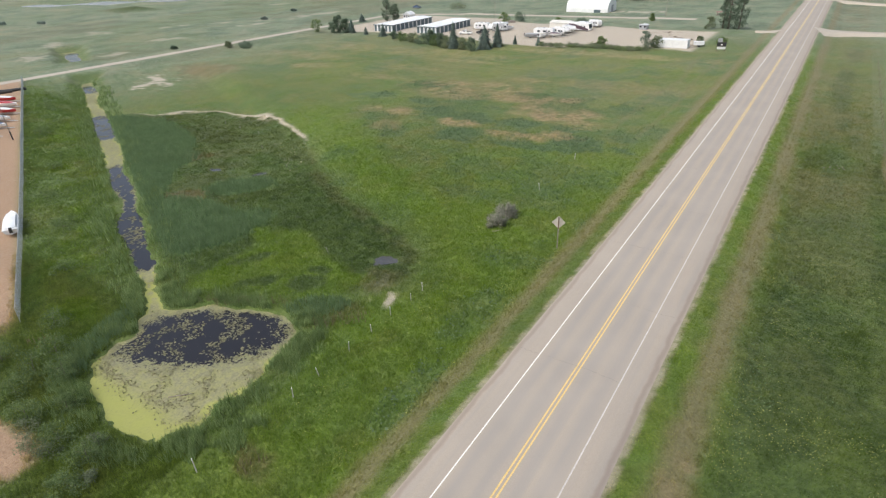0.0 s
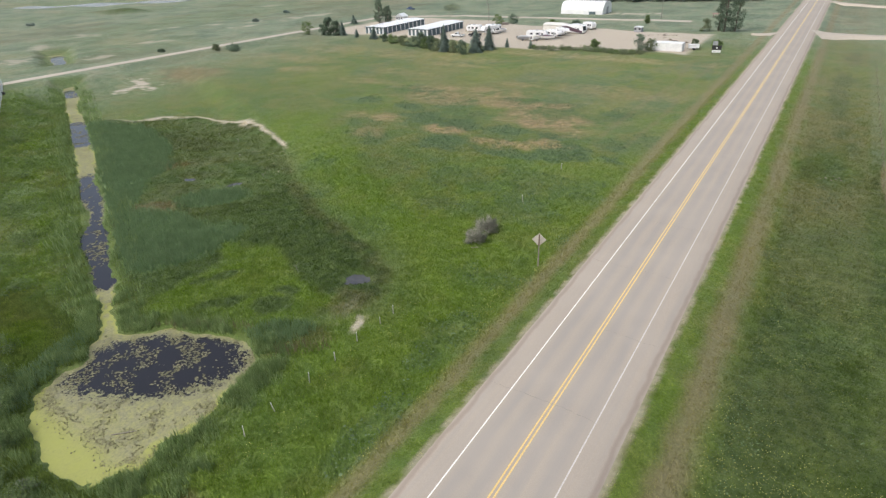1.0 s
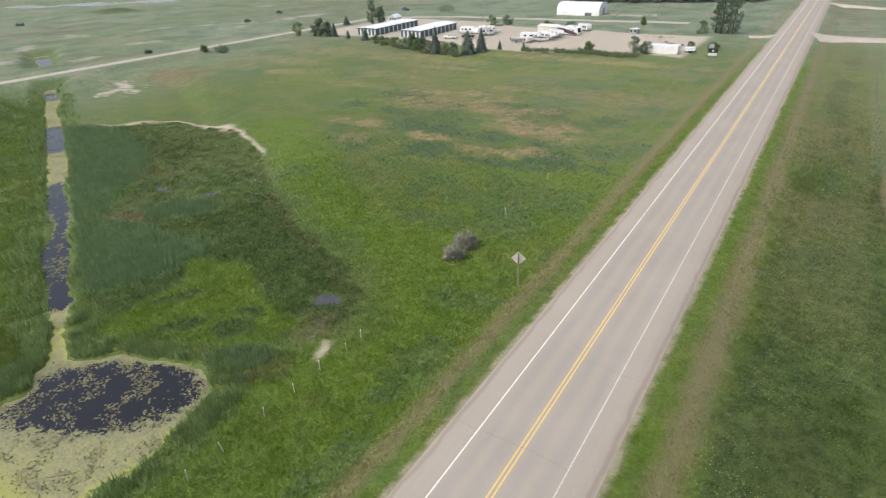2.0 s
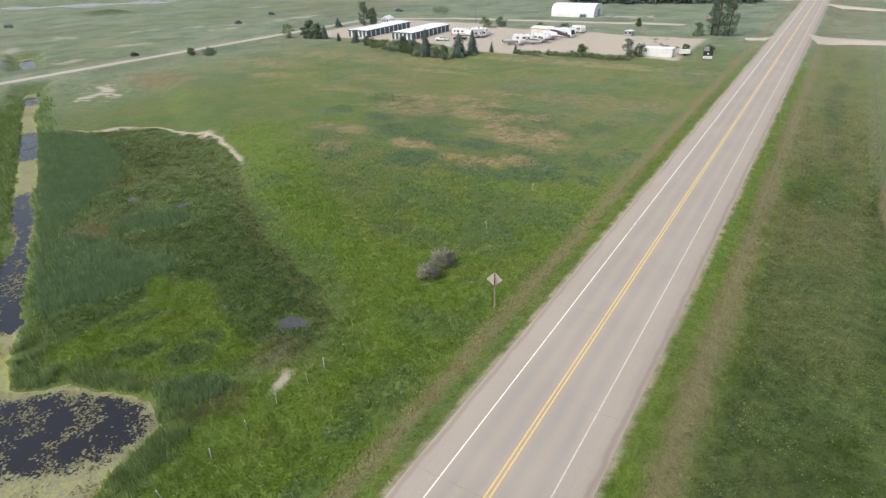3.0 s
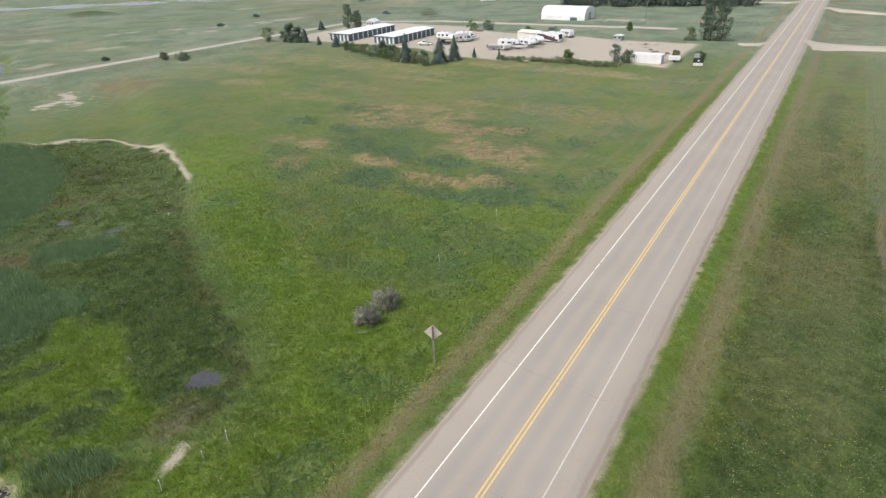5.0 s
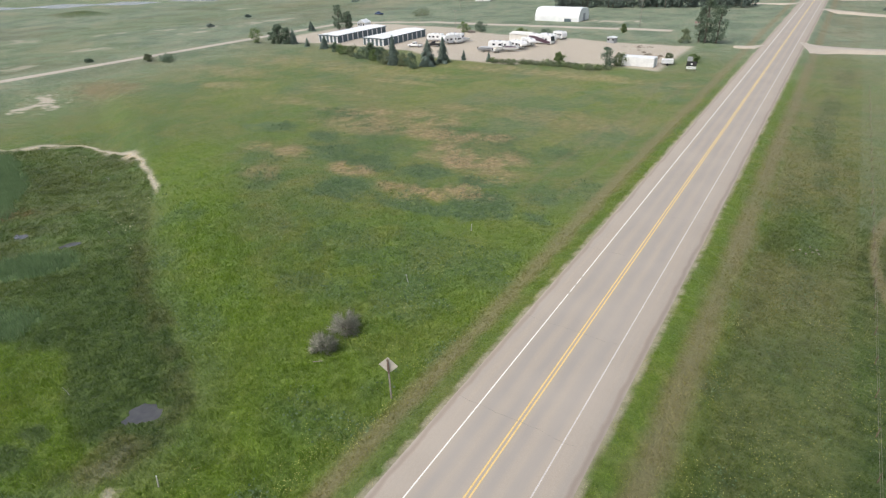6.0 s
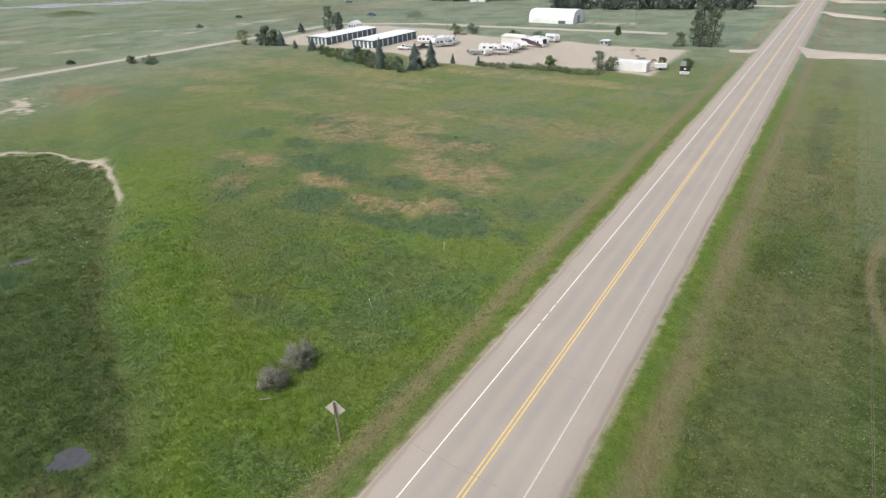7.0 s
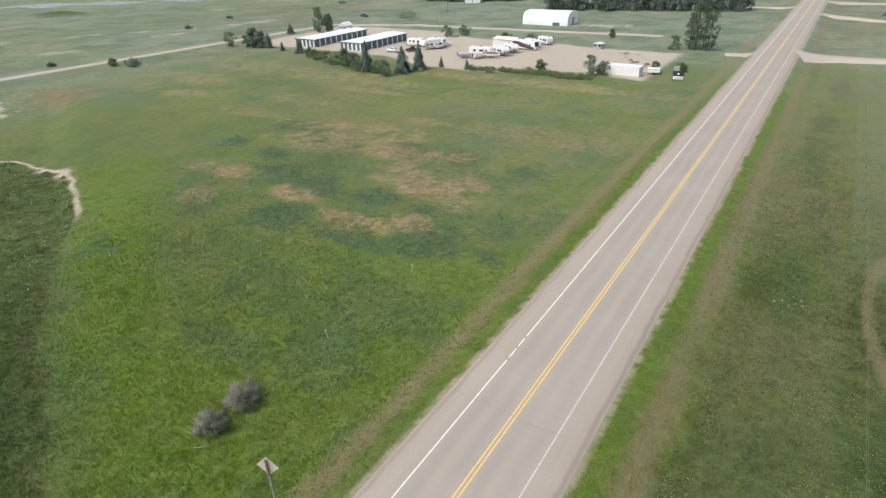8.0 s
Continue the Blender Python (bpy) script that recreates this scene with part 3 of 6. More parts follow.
WEED = leafy("pondweed", (0.20, 0.19, 0.10), (0.36, 0.34, 0.20))
FORB = leafy("grey_green_forbs", (0.115, 0.175, 0.085), (0.195, 0.265, 0.140))
YELLOW_FLOWER = leafy("yellow_flowers", (0.46, 0.44, 0.12), (0.62, 0.60, 0.24))
WHITE_FLOWER = leafy("white_flower_heads", (0.36, 0.36, 0.20), (0.56, 0.54, 0.36))


# ---- mesh helpers ----
def mesh_ob(name, verts, faces, material, smooth=False):
    me = bpy.data.meshes.new(name)
    me.from_pydata([tuple(v) for v in verts], [], [tuple(f) for f in faces])
    me.materials.append(material)
    if smooth:
        me.polygons.foreach_set("use_smooth", [True] * len(me.polygons))
    me.update()
    return new(name, me)


def array_mesh(name, verts, corners, material, smooth=False):
    """A mesh from numpy arrays: verts (n, 3), corners (m, 3 or 4)."""
    me = bpy.data.meshes.new(name)
    n, k = corners.shape
    me.vertices.add(len(verts))
    me.vertices.foreach_set("co", np.ascontiguousarray(verts, dtype=np.float32).ravel())
    me.loops.add(n * k)
    me.loops.foreach_set("vertex_index", np.ascontiguousarray(corners, dtype=np.int32).ravel())
    me.polygons.add(n)
    me.polygons.foreach_set("loop_start", np.arange(0, n * k, k, dtype=np.int32))
    if smooth:
        me.polygons.foreach_set("use_smooth", np.ones(n, dtype=bool))
    me.materials.append(material)
    me.update(calc_edges=True)
    return new(name, me)


def give_colours(ob, name, rgb):
    a = ob.data.attributes.new(name, "FLOAT_COLOR", "POINT")
    a.data.foreach_set("color", np.ascontiguousarray(rgb, dtype=np.float32).ravel())


def give_zones(ob, x, y, repeat=1):
    for name, rgba in zip(("zone_a", "zone_b", "zone_c"), zones(x, y)):
        give_colours(ob, name, np.repeat(rgba, repeat, 0))


def sheet(name, xs, ys, height, material):
    gx, gy = np.meshgrid(xs, ys)
    gx, gy = gx.ravel(), gy.ravel()
    nx, ny = len(xs), len(ys)
    i = (np.arange(ny - 1)[:, None] * nx + np.arange(nx - 1)[None, :]).ravel()
    ob = array_mesh(name, np.stack([gx, gy, height(gx, gy)], 1), np.stack([i, i + 1, i + nx + 1, i + nx], 1), material, True)
    return ob, gx, gy


def steps(*runs):
    """Grid lines from runs of (start, end, step)."""
    return np.unique(np.round(np.concatenate([np.arange(a, b, s_) for a, b, s_ in runs]), 3))


def empty(name, x=0, y=0, z=0, turn=0):
    ob = new(name)
    ob.empty_display_size = 0.2
    ob.matrix_world = pose(x, y, z, 0, 0, turn)
    return ob


def part(name, bm, material, parent, label=""):
    me = bpy.data.meshes.new(name)
    bm.to_mesh(me)
    bm.free()
    me.materials.append(material)
    ob = new(name, me)
    ob.parent = parent
    return tagged(ob, label)


def box(bm, x0, x1, y0, y1, z0, z1, bevel=0.0):
    made = bmesh.ops.create_cube(bm, size=1.0)["verts"]
    for v in made:
        v.co = Vector(((x0 + x1) / 2 + v.co.x * (x1 - x0), (y0 + y1) / 2 + v.co.y * (y1 - y0), (z0 + z1) / 2 + v.co.z * (z1 - z0)))
    if bevel:
        edges = list({e for v in made for e in v.link_edges})
        bmesh.ops.bevel(bm, geom=edges, offset=bevel, segments=2, affect="EDGES", profile=0.5)
    return bm


def a_box(*a, bevel=0.0):
    return box(bmesh.new(), *a, bevel=bevel)


def rod(bm, p, q, r0, r1=None, sides=8):
    """A tapered round bar from p to q."""
    p, q = Vector(p), Vector(q)
    r1 = r0 if r1 is None else r1
    m = Matrix.Translation((p + q) / 2) @ (q - p).to_track_quat("Z", "Y").to_matrix().to_4x4()
    bmesh.ops.create_cone(bm, cap_ends=True, segments=sides, radius1=r0, radius2=r1, depth=(q - p).length, matrix=m)
    return bm


def a_rod(*a, **k):
    return rod(bmesh.new(), *a, **k)


def prism(bm, outline, x0, x1):
    """A side outline of (y, z) pairs drawn out along x."""
    a = [bm.verts.new((x0, y, z)) for y, z in outline]
    b = [bm.verts.new((x1, y, z)) for y, z in outline]
    bm.faces.new(a)
    bm.faces.new(b[::-1])
    for i in range(len(a)):
        j = (i + 1) % len(a)
        bm.faces.new((a[j], a[i], b[i], b[j]))
    bmesh.ops.recalc_face_normals(bm, faces=bm.faces)
    return bm


def soften(bm, amount):
    bmesh.ops.bevel(bm, geom=list(bm.edges), offset=amount, segments=2, affect="EDGES", profile=0.5, clamp_overlap=True)
    return bm


# ---- ground ----
XS = steps((-4000, -1000, 250), (-1000, -400, 40), (-400, -290, 5), (-290, -90, 1.2), (-90, -60, 0.7), (-60, 30, 0.4), (30, 80, 2), (80, 400, 20), (400, 4001, 200))
YS = steps((-1500, -200, 100), (-200, -20, 15), (-20, 10, 1.0), (10, 115, 0.4), (115, 290, 1.2), (290, 460, 4), (460, 900, 20), (900, 4601, 200))
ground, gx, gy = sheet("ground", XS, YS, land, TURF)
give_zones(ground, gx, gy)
tagged(ground, "flat green prairie pasture with straw patches and marsh", "ground", kind="structure")

# ---- highway ----
RY = steps((-300, 600, 4), (600, 4500, 60))
road, _, _ = sheet("road", np.array([-6.3, -5.95, -3.9, 0, 3.9, 5.95, 6.3]), RY,
                   lambda x, y: np.where(np.abs(x) > 6.1, -0.30, 0.03 - 0.012 * np.abs(x)), ASPHALT)
tagged(road, "straight two-lane chip-seal highway, pale pinkish grey with worn wheel tracks", "road", kind="structure")


def marking(name, x, width, y0, y1, material, label):
    ys = np.arange(y0, y1 + 0.01, min(4, (y1 - y0) / 2))
    ob, _, _ = sheet(name, np.array([x - width / 2, x + width / 2]), ys, lambda a, b: 0.036 - 0.012 * np.abs(a), material)
    return tagged(ob, label, "road marking", kind="structure")


for y0, y1 in ((-60, 80.0), (80.45, 81.9), (82.3, 83.7), (84.1, 700)):
    marking("edge_line", -3.7, 0.11, y0, y1, WHITE_LINE, "solid white painted edge line on the highway")
marking("edge_line", 3.7, 0.11, -60, 700, FADED_LINE, "worn, faded white edge line on the highway")
for x in (-0.16, 0.16):
    marking("centre_line", x, 0.13, -60, 700, YELLOW_LINE, "solid yellow line of the double centre line")


def crack(y, x0, x1, seed, slope=0.0):
    r = random.Random(seed)
    verts, faces, x, k = [], [], x0, 0
    yy = y
    while x < x1:
        w = r.uniform(0.006, 0.02)
        verts += [(x, yy - w, 0.038 - 0.012 * abs(x)), (x, yy + w, 0.038 - 0.012 * abs(x))]
        if k:
            faces.append((2 * k - 2, 2 * k, 2 * k + 1, 2 * k - 1))
        k, x = k + 1, x + r.uniform(0.15, 0.4)
        yy += r.uniform(-0.09, 0.09) + slope * 0.3
    ob = mesh_ob("road_crack", verts, faces, CRACK)
    return tagged(ob, "thin dark transverse crack across the chip-seal", "crack", group="road cracks", kind="structure")


for i, (y, x0, x1) in enumerate(((36.2, -5.8, 4.0), (48, 0.3, 5.5), (61, -5.7, 4.6), (74.3, -5.8, 4.4), (91, -5.7, -1), (104, -1, 5.4), (121, -5.6, 5.2), (140, -5.6, 3))):
    crack(y, x0, x1, 100 + i)


def ribbon(name, centre, width, material, label, lift=0.07, n=80, wobble=0.5, ramp=None):
    """A gravel road that lies on the land; centre(u) gives x, y for u from 0 to 1."""
    pts = [Vector((*centre(i / n), 0)) for i in range(n + 1)]
    verts, faces = [], []
    for i, p in enumerate(pts):
        d = (pts[min(i + 1, n)] - pts[max(i - 1, 0)]).normalized()
        w = width(i / n) / 2 + (random.random() - 0.5) * wobble
        for k in (-1, -0.8, 0, 0.8, 1):
            q = p + Vector((d.y, -d.x, 0)) * k * w
            z = float(land(q.x, q.y))
            top = z + lift if ramp is None else max(z + lift, ramp - 0.03 * abs(p.x))
            verts.append((q.x, q.y, top if abs(k) < 1 else z - 0.1))
        if i:
            for k in range(4):
                a = (i - 1) * 5 + k
                faces.append((a, a + 1, a + 6, a + 5))
    ob = mesh_ob(name, verts, faces, material, True)
    return tagged(ob, label, "gravel road", kind="structure")


def west_lane(u):
    y = -300 + 560 * u
    return -203 + 0.05 * (y - 74), y


ribbon("gravel_road", west_lane, lambda u: 5.0, GRAVEL, "pale straight gravel road through the pasture", 0.12, 200, 0.3)
ribbon("gravel_road", lambda u: (-192 + 150 * u, 258 + 17 * min(1, u * 4) ** 0.5 + 10 * u), lambda u: 5.0, GRAVEL, "pale gravel lane behind the storage yard", 0.15)
ribbon("gravel_road", lambda u: (6 + 400 * u ** 1.6, 255.5 + 0.22 * 400 * u ** 1.6), lambda u: 6.5 + 17 * math.exp(-400 * u ** 1.6 / 4.5), GRAVEL, "pale gravel side road that joins the highway", 0.12, 160, 0.2, -0.02)
ribbon("gravel_road", lambda u: (-6 - 8 * u, 250 + 2 * u), lambda u: 11 - 9.5 * u ** 0.6, GRAVEL, "short gravel approach beside the highway", 0.12, 20, 0.2, -0.02)
ribbon("gravel_road", lambda u: (6 + 90 * u, 371 - 40 * u), lambda u: 4.5 + 6 * math.exp(-20 * u), GRAVEL, "pale gravel driveway off the highway", 0.12, 60, 0.2, -0.02)
ribbon("gravel_road", lambda u: (-6 - 26 * u, 397 + 5 * u), lambda u: 4.5 + 6 * math.exp(-12 * u), GRAVEL, "pale gravel driveway to a farmyard", 0.12, 40, 0.2, -0.02)
ribbon("gravel_road", lambda u: (6 + 90 * u, 432 + 20 * u), lambda u: 4.5 + 6 * math.exp(-20 * u), GRAVEL, "pale gravel driveway off the highway", 0.12, 60, 0.2, -0.02)

# ---- pond and ditch ----
sgrid, dgrid = steps((-36, 8, 0.3), (8, 246, 0.6)), steps((-14, 14.1, 0.3))
gs, gd = np.meshgrid(sgrid, dgrid)
px, py = ditch_point(gs.ravel(), gd.ravel())
wet = np.maximum(pond_in(px, py), ditch_in(px, py))
n_s = len(sgrid)
q = (np.arange(len(dgrid) - 1)[:, None] * n_s + np.arange(n_s - 1)[None, :]).ravel()
quads = np.stack([q, q + n_s, q + n_s + 1, q + 1], 1)
quads = quads[(wet[quads] > -1.0).any(1)]
used, inv = np.unique(quads, return_inverse=True)
px, py = px[used], py[used]
pond = array_mesh("water", np.stack([px, py, np.full(len(px), WATER)], 1), inv.reshape(-1, 4), POND, True)


def weed_in(x, y):
    """How far mats of weed cover the water."""
    s_, d = along(x, y)
    open_ = ss(-0.45, 0.45, disc(x, y, -37.6, 24.4, 9.6, 5.0, 33))
    pond_weed = 0.82 - 0.6 * open_ + 0.2 * ss(18, 13, y)
    seg = np.zeros(np.shape(x)) + 0.78
    for a, b, k in ((9, 30, 0.0), (30, 42, 0.4), (42, 58, 0.3), (80, 104, 0.05), (138, 150, 0.3), (205, 236, 0.45)):
        seg = seg - (0.9 - k) * ss(a - 2, a + 2, s_) * (1 - ss(b - 2, b + 2, s_))
    edge = 0.28 * (1 - ss(0.1, 0.9, np.maximum(pond_in(x, y), ditch_in(x, y))))
    return np.clip(np.where(s_ < 1, pond_weed, seg) + edge, 0, 1)


wa = pond.data.attributes.new("weed", "FLOAT", "POINT")
wa.data.foreach_set("value", weed_in(px, py).astype(np.float32))
lake = mesh_ob("water", [(-600, 190, -2.6), (-400, 190, -2.6), (-400, 400, -2.6), (-600, 400, -2.6)], [(0, 1, 2, 3)], LAKE)
tagged(lake, "pale narrow lake far off in the pasture", "lake", kind="structure")
tagged(pond, "still dark pond and ditch water with yellow-green weed mats", "pond", kind="structure")
for cx, cy in ((-30.6, 47.0), (-80.6, 59.0), (-71.3, 61.1)):
    puddle = mesh_ob("water", [(cx - 3, cy - 3, WATER), (cx + 3, cy - 3, WATER), (cx + 3, cy + 3, WATER), (cx - 3, cy + 3, WATER)], [(0, 1, 2, 3)], OPEN_WATER)
    tagged(puddle, "small still puddle in the marsh", "puddle", kind="structure")


# ---- plants ----
def blades(name, x, y, height, width, count, lean, material, label, zoned=False):
    """Tufts of narrow upright blades on the land at x, y."""
    n = len(x)
    r = np.random.default_rng(n)
    x0, y0 = x, y
    x, y, height = np.repeat(x, count), np.repeat(y, count), np.repeat(height, count)
    m = n * count
    a = r.uniform(0, 2 * np.pi, m)
    ox, oy = x + r.normal(0, 0.10, m), y + r.normal(0, 0.10, m)
    z = np.repeat(land(x0, y0), count) - 0.04
    h = height * r.uniform(0.6, 1.15, m)
    t = r.uniform(0.1, 1.0, m) * lean * h
    b = r.uniform(0, 2 * np.pi, m)
    w = width * r.uniform(0.6, 1.3, m)
    p = np.stack([ox - np.cos(a) * w, oy - np.sin(a) * w, z], 1)
    q_ = np.stack([ox + np.cos(a) * w, oy + np.sin(a) * w, z], 1)
    tip = np.stack([ox + np.cos(b) * t, oy + np.sin(b) * t, z + h], 1)
    ob = array_mesh(name, np.stack([p, q_, tip], 1).reshape(-1, 3), np.arange(m * 3).reshape(-1, 3), material)
    if zoned:
        give_zones(ob, x0, y0, count * 3)
    return tagged(ob, label, "grass" if zoned else "reeds", kind="stuff")


def scatter(n, x0, x1, y0, y1, seed, keep):
    r = np.random.default_rng(seed)
    x, y = r.uniform(x0, x1, n), r.uniform(y0, y1, n)
    k = r.uniform(0, 1, n) < keep(x, y)
    return x[k], y[k]


def shore(x, y):
    return np.maximum(pond_in(x, y), ditch_in(x, y))


def meadow(x, y):
    za, zb, zc = zones(x, y)
    dry_land = (np.maximum(shore(x, y), puddle_in(x, y)) < -0.3)
    return dry_land * (1 - np.clip(zb[:, 0] + zb[:, 1] + 0.8 * zb[:, 2], 0, 1)) * (np.abs(x) > 9.3) * (0.65 + 0.35 * grain(x, y, 2.0, 71)) * (1 - 0.5 * za[:, 1]) * (1 - zc[:, 3])


gxs, gys = scatter(360000, -80, -9, -6, 112, 1, lambda x, y: meadow(x, y) * ss(-6, 10, y) * (1 - ss(28, 112, y)) * (1 - ss(50, 80, -x)))
blades("meadow_grass", gxs, gys, 0.28 + 0.2 * grain(gxs, gys, 1.4, 72), 0.026, 3, 0.6, GRASS, "knee-high green meadow grass", True)
gxs, gys = scatter(230000, -175, -9, 28, 205, 2, lambda x, y: meadow(x, y) * ss(28, 100, y) * (1 - ss(110, 205, y)) * (1 - ss(80, 170, -x)))
blades("meadow_grass", gxs, gys, (0.2 + 0.2 * grain(gxs, gys, 2.2, 72)) * (1 - 0.75 * ss(50, 130, gys)), 0.04, 3, 0.7, GRASS, "knee-high green meadow grass with straw", True)
gxs, gys = scatter(330000, 9.5, 46, -4, 190, 3, lambda x, y: meadow(x, y) * ss(-4, 16, y) * ss(46, 30, x) * (1 - ss(60, 190, y)))
blades("verge_grass", gxs, gys, 0.18 + 0.2 * grain(gxs, gys, 1.1, 73), 0.026, 3, 0.6, GRASS, "rough dull green roadside grass", True)
gxs, gys = scatter(60000, -80, -24, -2, 24, 4, lambda x, y: meadow(x, y) * (along(x, y)[1] < -1) * ss(-2, 6, y) * ss(-80, -68, x))
blades("rough_grass", gxs, gys, 0.3 + 0.4 * grain(gxs, gys, 1.5, 74), 0.04, 4, 0.8, GRASS, "tall rank grass beside the pond", True)
gs_, gd_ = scatter(44000, 8, 158, -17, -1.5, 18, lambda s_, d: (d + 0.022 * s_ > -13.9) * (0.35 + 0.65 * grain(s_, d, 3.0, 79)) * ss(158, 110, s_))
gxs, gys = ditch_point(gs_, gd_)
blades("rough_grass", gxs, gys, 0.2 + 0.35 * grain(gxs, gys, 2.5, 74), 0.06, 3, 1.1, GRASS, "tall rank grass between ditch and fence", True)
gxs, gys = scatter(44000, 6.1, 9.2, 15, 230, 5, lambda x, y: (1 - ss(40, 230, y)) * ss(6.25, 6.5, x + (rough(x, y, 0.7, 75) - 0.5) * 0.6))
blades("mown_grass", gxs, gys, 0.10 + 0.12 * grain(gxs, gys, 1.0, 76), 0.03, 2, 0.8, GRASS, "short mown grass along the shoulder", True)
gxs, gys = scatter(44000, -9.2, -6.1, 15, 230, 6, lambda x, y: (1 - ss(40, 230, y)) * ss(6.25, 6.5, -x + (rough(x, y, 0.7, 77) - 0.5) * 0.6))
blades("mown_grass", gxs, gys, 0.10 + 0.12 * grain(gxs, gys, 1.0, 78), 0.03, 2, 0.8, GRASS, "short mown grass along the shoulder", True)

# marsh: dark sedge hummocks, cattails on the banks, bluish reed stands
gxs, gys = scatter(110000, -132, -24, 24, 92, 7, lambda x, y: marsh_in(x, y) * (1 - reed_belt_in(x, y)) * (1 - 0.8 * clearing_in(x, y)) * (1 - 0.4 * ss(-66, -52, x)) * (puddle_in(x, y) < -0.2) * (shore(x, y) < -0.4) * (0.3 + 0.7 * ss(0.2, 0.7, grain(x, y, 1.4, 81))))
blades("sedge", gxs, gys, 0.12 + 0.2 * grain(gxs, gys, 1.4, 82), 0.05, 3, 0.7, GRASS, "dark green sedge hummocks in the marsh", True)


def bank_reeds(x, y):
    w = shore(x, y)
    s_, d = along(x, y)
    belt = ss(-4.2, -0.8, w + (grain(x, y, 4, 80) - 0.5) * 2.4) * (w < -0.15) * np.where(s_ < 2, 1.0, 0.7)
    east = np.where((x > -31) & (y < 24), 0.45, 0.9)
    clump = ss(0.0, 0.5, disc(x, y, -23.6, 15.4, 5.2, 2.9, 25) + (grain(x, y, 2, 37) - 0.5) * 0.8) * (w < -0.15) * 0.8
    return np.maximum(belt * east, clump) * ss(0.28, 0.58, grain(x, y, 1.9, 83))


gxs, gys = scatter(36000, -56, -20, 4, 38, 8, bank_reeds)
blades("cattails", gxs, gys, 0.55 + 0.95 * grain(gxs, gys, 1.3, 84), 0.034, 5, 0.4, CATTAIL, "tall green cattails round the pond")
gxs, gys = scatter(80000, -200, -45, 20, 104, 9, lambda x, y: bank_reeds(x, y) * (along(x, y)[0] > 2) * (grain(x, y, 5, 38) * 25 + along(x, y)[0] < 160))
blades("cattails", gxs, gys, 1.0 + 0.8 * grain(gxs, gys, 2.4, 85), 0.06, 3, 0.4, CATTAIL, "tall green cattails along the ditch")


def reed_stand(x, y):
    v = np.maximum(disc(x, y, -30, 34.5, 4.4, 2.0, 35), disc(x, y, -46, 17.5, 8.0, 2.4, -62))
    v = ss(0.0, 0.3, v + (rough(x, y, 3, 86) - 0.5) * 0.5)
    return np.maximum(v, reed_belt_in(x, y) * marsh_in(x, y) * (0.55 + 0.45 * ss(0.35, 0.6, rough(x, y, 3, 88)))) * (shore(x, y) < -0.4)


gxs, gys = scatter(330000, -142, -22, 8, 85, 10, lambda x, y: reed_stand(x, y) * 0.6)
blades("reeds", gxs, gys, 0.7 + 0.5 * grain(gxs, gys, 2.4, 87), 0.045, 3, 0.4, BLUE_REED, "dense bluish-green reed stand in the marsh")
gxs, gys = scatter(9000, -56, -18, 6, 40, 11, lambda x, y: 0.8 * np.maximum(ss(0, 0.4, disc(x, y, -26.2, 33.2, 4.6, 1.2, 42)), np.maximum(
    ss(0, 0.4, disc(x, y, -18.2, 15.2, 2.2, 1.2, 10)), np.maximum(ss(0, 0.5, disc(x, y, -51, 14.4, 3, 1.5)), ss(0, 0.4, disc(x, y, -38, 31.2, 9, 0.6, 28))))))
blades("dead_reeds", gxs, gys, 0.7 + 0.5 * grain(gxs, gys, 1.0, 88), 0.025, 3, 0.35, DRY_REED, "pale dead reed stalks")


def flecks(name, x, y, z, size, material, label, category, flat=False, seed=0):
    """Small four-cornered leaves or petals."""
    r = np.random.default_rng(seed + len(x))
    n = len(x)
    u = r.normal(size=(n, 3)) * (1, 1, 0.0 if flat else 0.5)
    u /= np.linalg.norm(u, axis=1)[:, None]
    up = np.tile((0.0, 0.0, 1.0), (n, 1)) if flat else r.normal(size=(n, 3)) * 0.5 + (0, 0, 1)
    v = np.cross(up, u)
    v /= np.linalg.norm(v, axis=1)[:, None]
    k = (size * r.uniform(0.5, 1.4, n))[:, None]
    c = np.stack([x, y, z], 1)
    w = r.uniform(0.4, 0.9, n)[:, None]
    vs = np.stack([c - u * k, c - v * k * w, c + u * k * r.uniform(0.6, 1.2, n)[:, None], c + v * k * w], 1).reshape(-1, 3)
    return tagged(array_mesh(name, vs, np.arange(n * 4).reshape(-1, 4), material), label, category, kind="stuff")


gxs, gys = scatter(150000, -85, -10, 18, 130, 12, lambda x, y: forb_in(x, y) * 0.8)
flecks("forbs", gxs, gys, land(gxs, gys) + 0.25 + 0.3 * np.random.default_rng(3).uniform(0, 1, len(gxs)), 0.13, FORB, "broad grey-green leafy weeds in the meadow", "weeds")
gxs, gys = scatter(38000, 11, 24, 20, 190, 13, lambda x, y: np.maximum(ss(0.6, 0.75, rough(x, y, 5, 93)) * 0.2, 0.9 * verge_weeds_in(x, y)))
flecks("forbs", gxs, gys, land(gxs, gys) + 0.25 + 0.3 * np.random.default_rng(4).uniform(0, 1, len(gxs)), 0.075, FORB, "grey-green leafy weeds on the verge", "weeds")


def flower_in(x, y):
    left = ss(-24, -19, x) * ss(-9.5, -11, x) * ss(110, 80, y) * (0.25 + 1.6 * ss(-15, -11.5, x) * ss(75, 50, y))
    right = ss(10.5, 11.5, x) * ss(32, 28, x) * 0.55
    return (left + right) * ss(0.45, 0.7, rough(x, y, 5, 94))


gxs, gys = scatter(90000, -100, -18, 85, 150, 17, lambda x, y: straw_in(x, y) * 0.6)
flecks("straw_stems", gxs, gys, land(gxs, gys) + 0.25, 0.13, DRY_REED, "pale dry grass stems in straw patches", "straw", True)
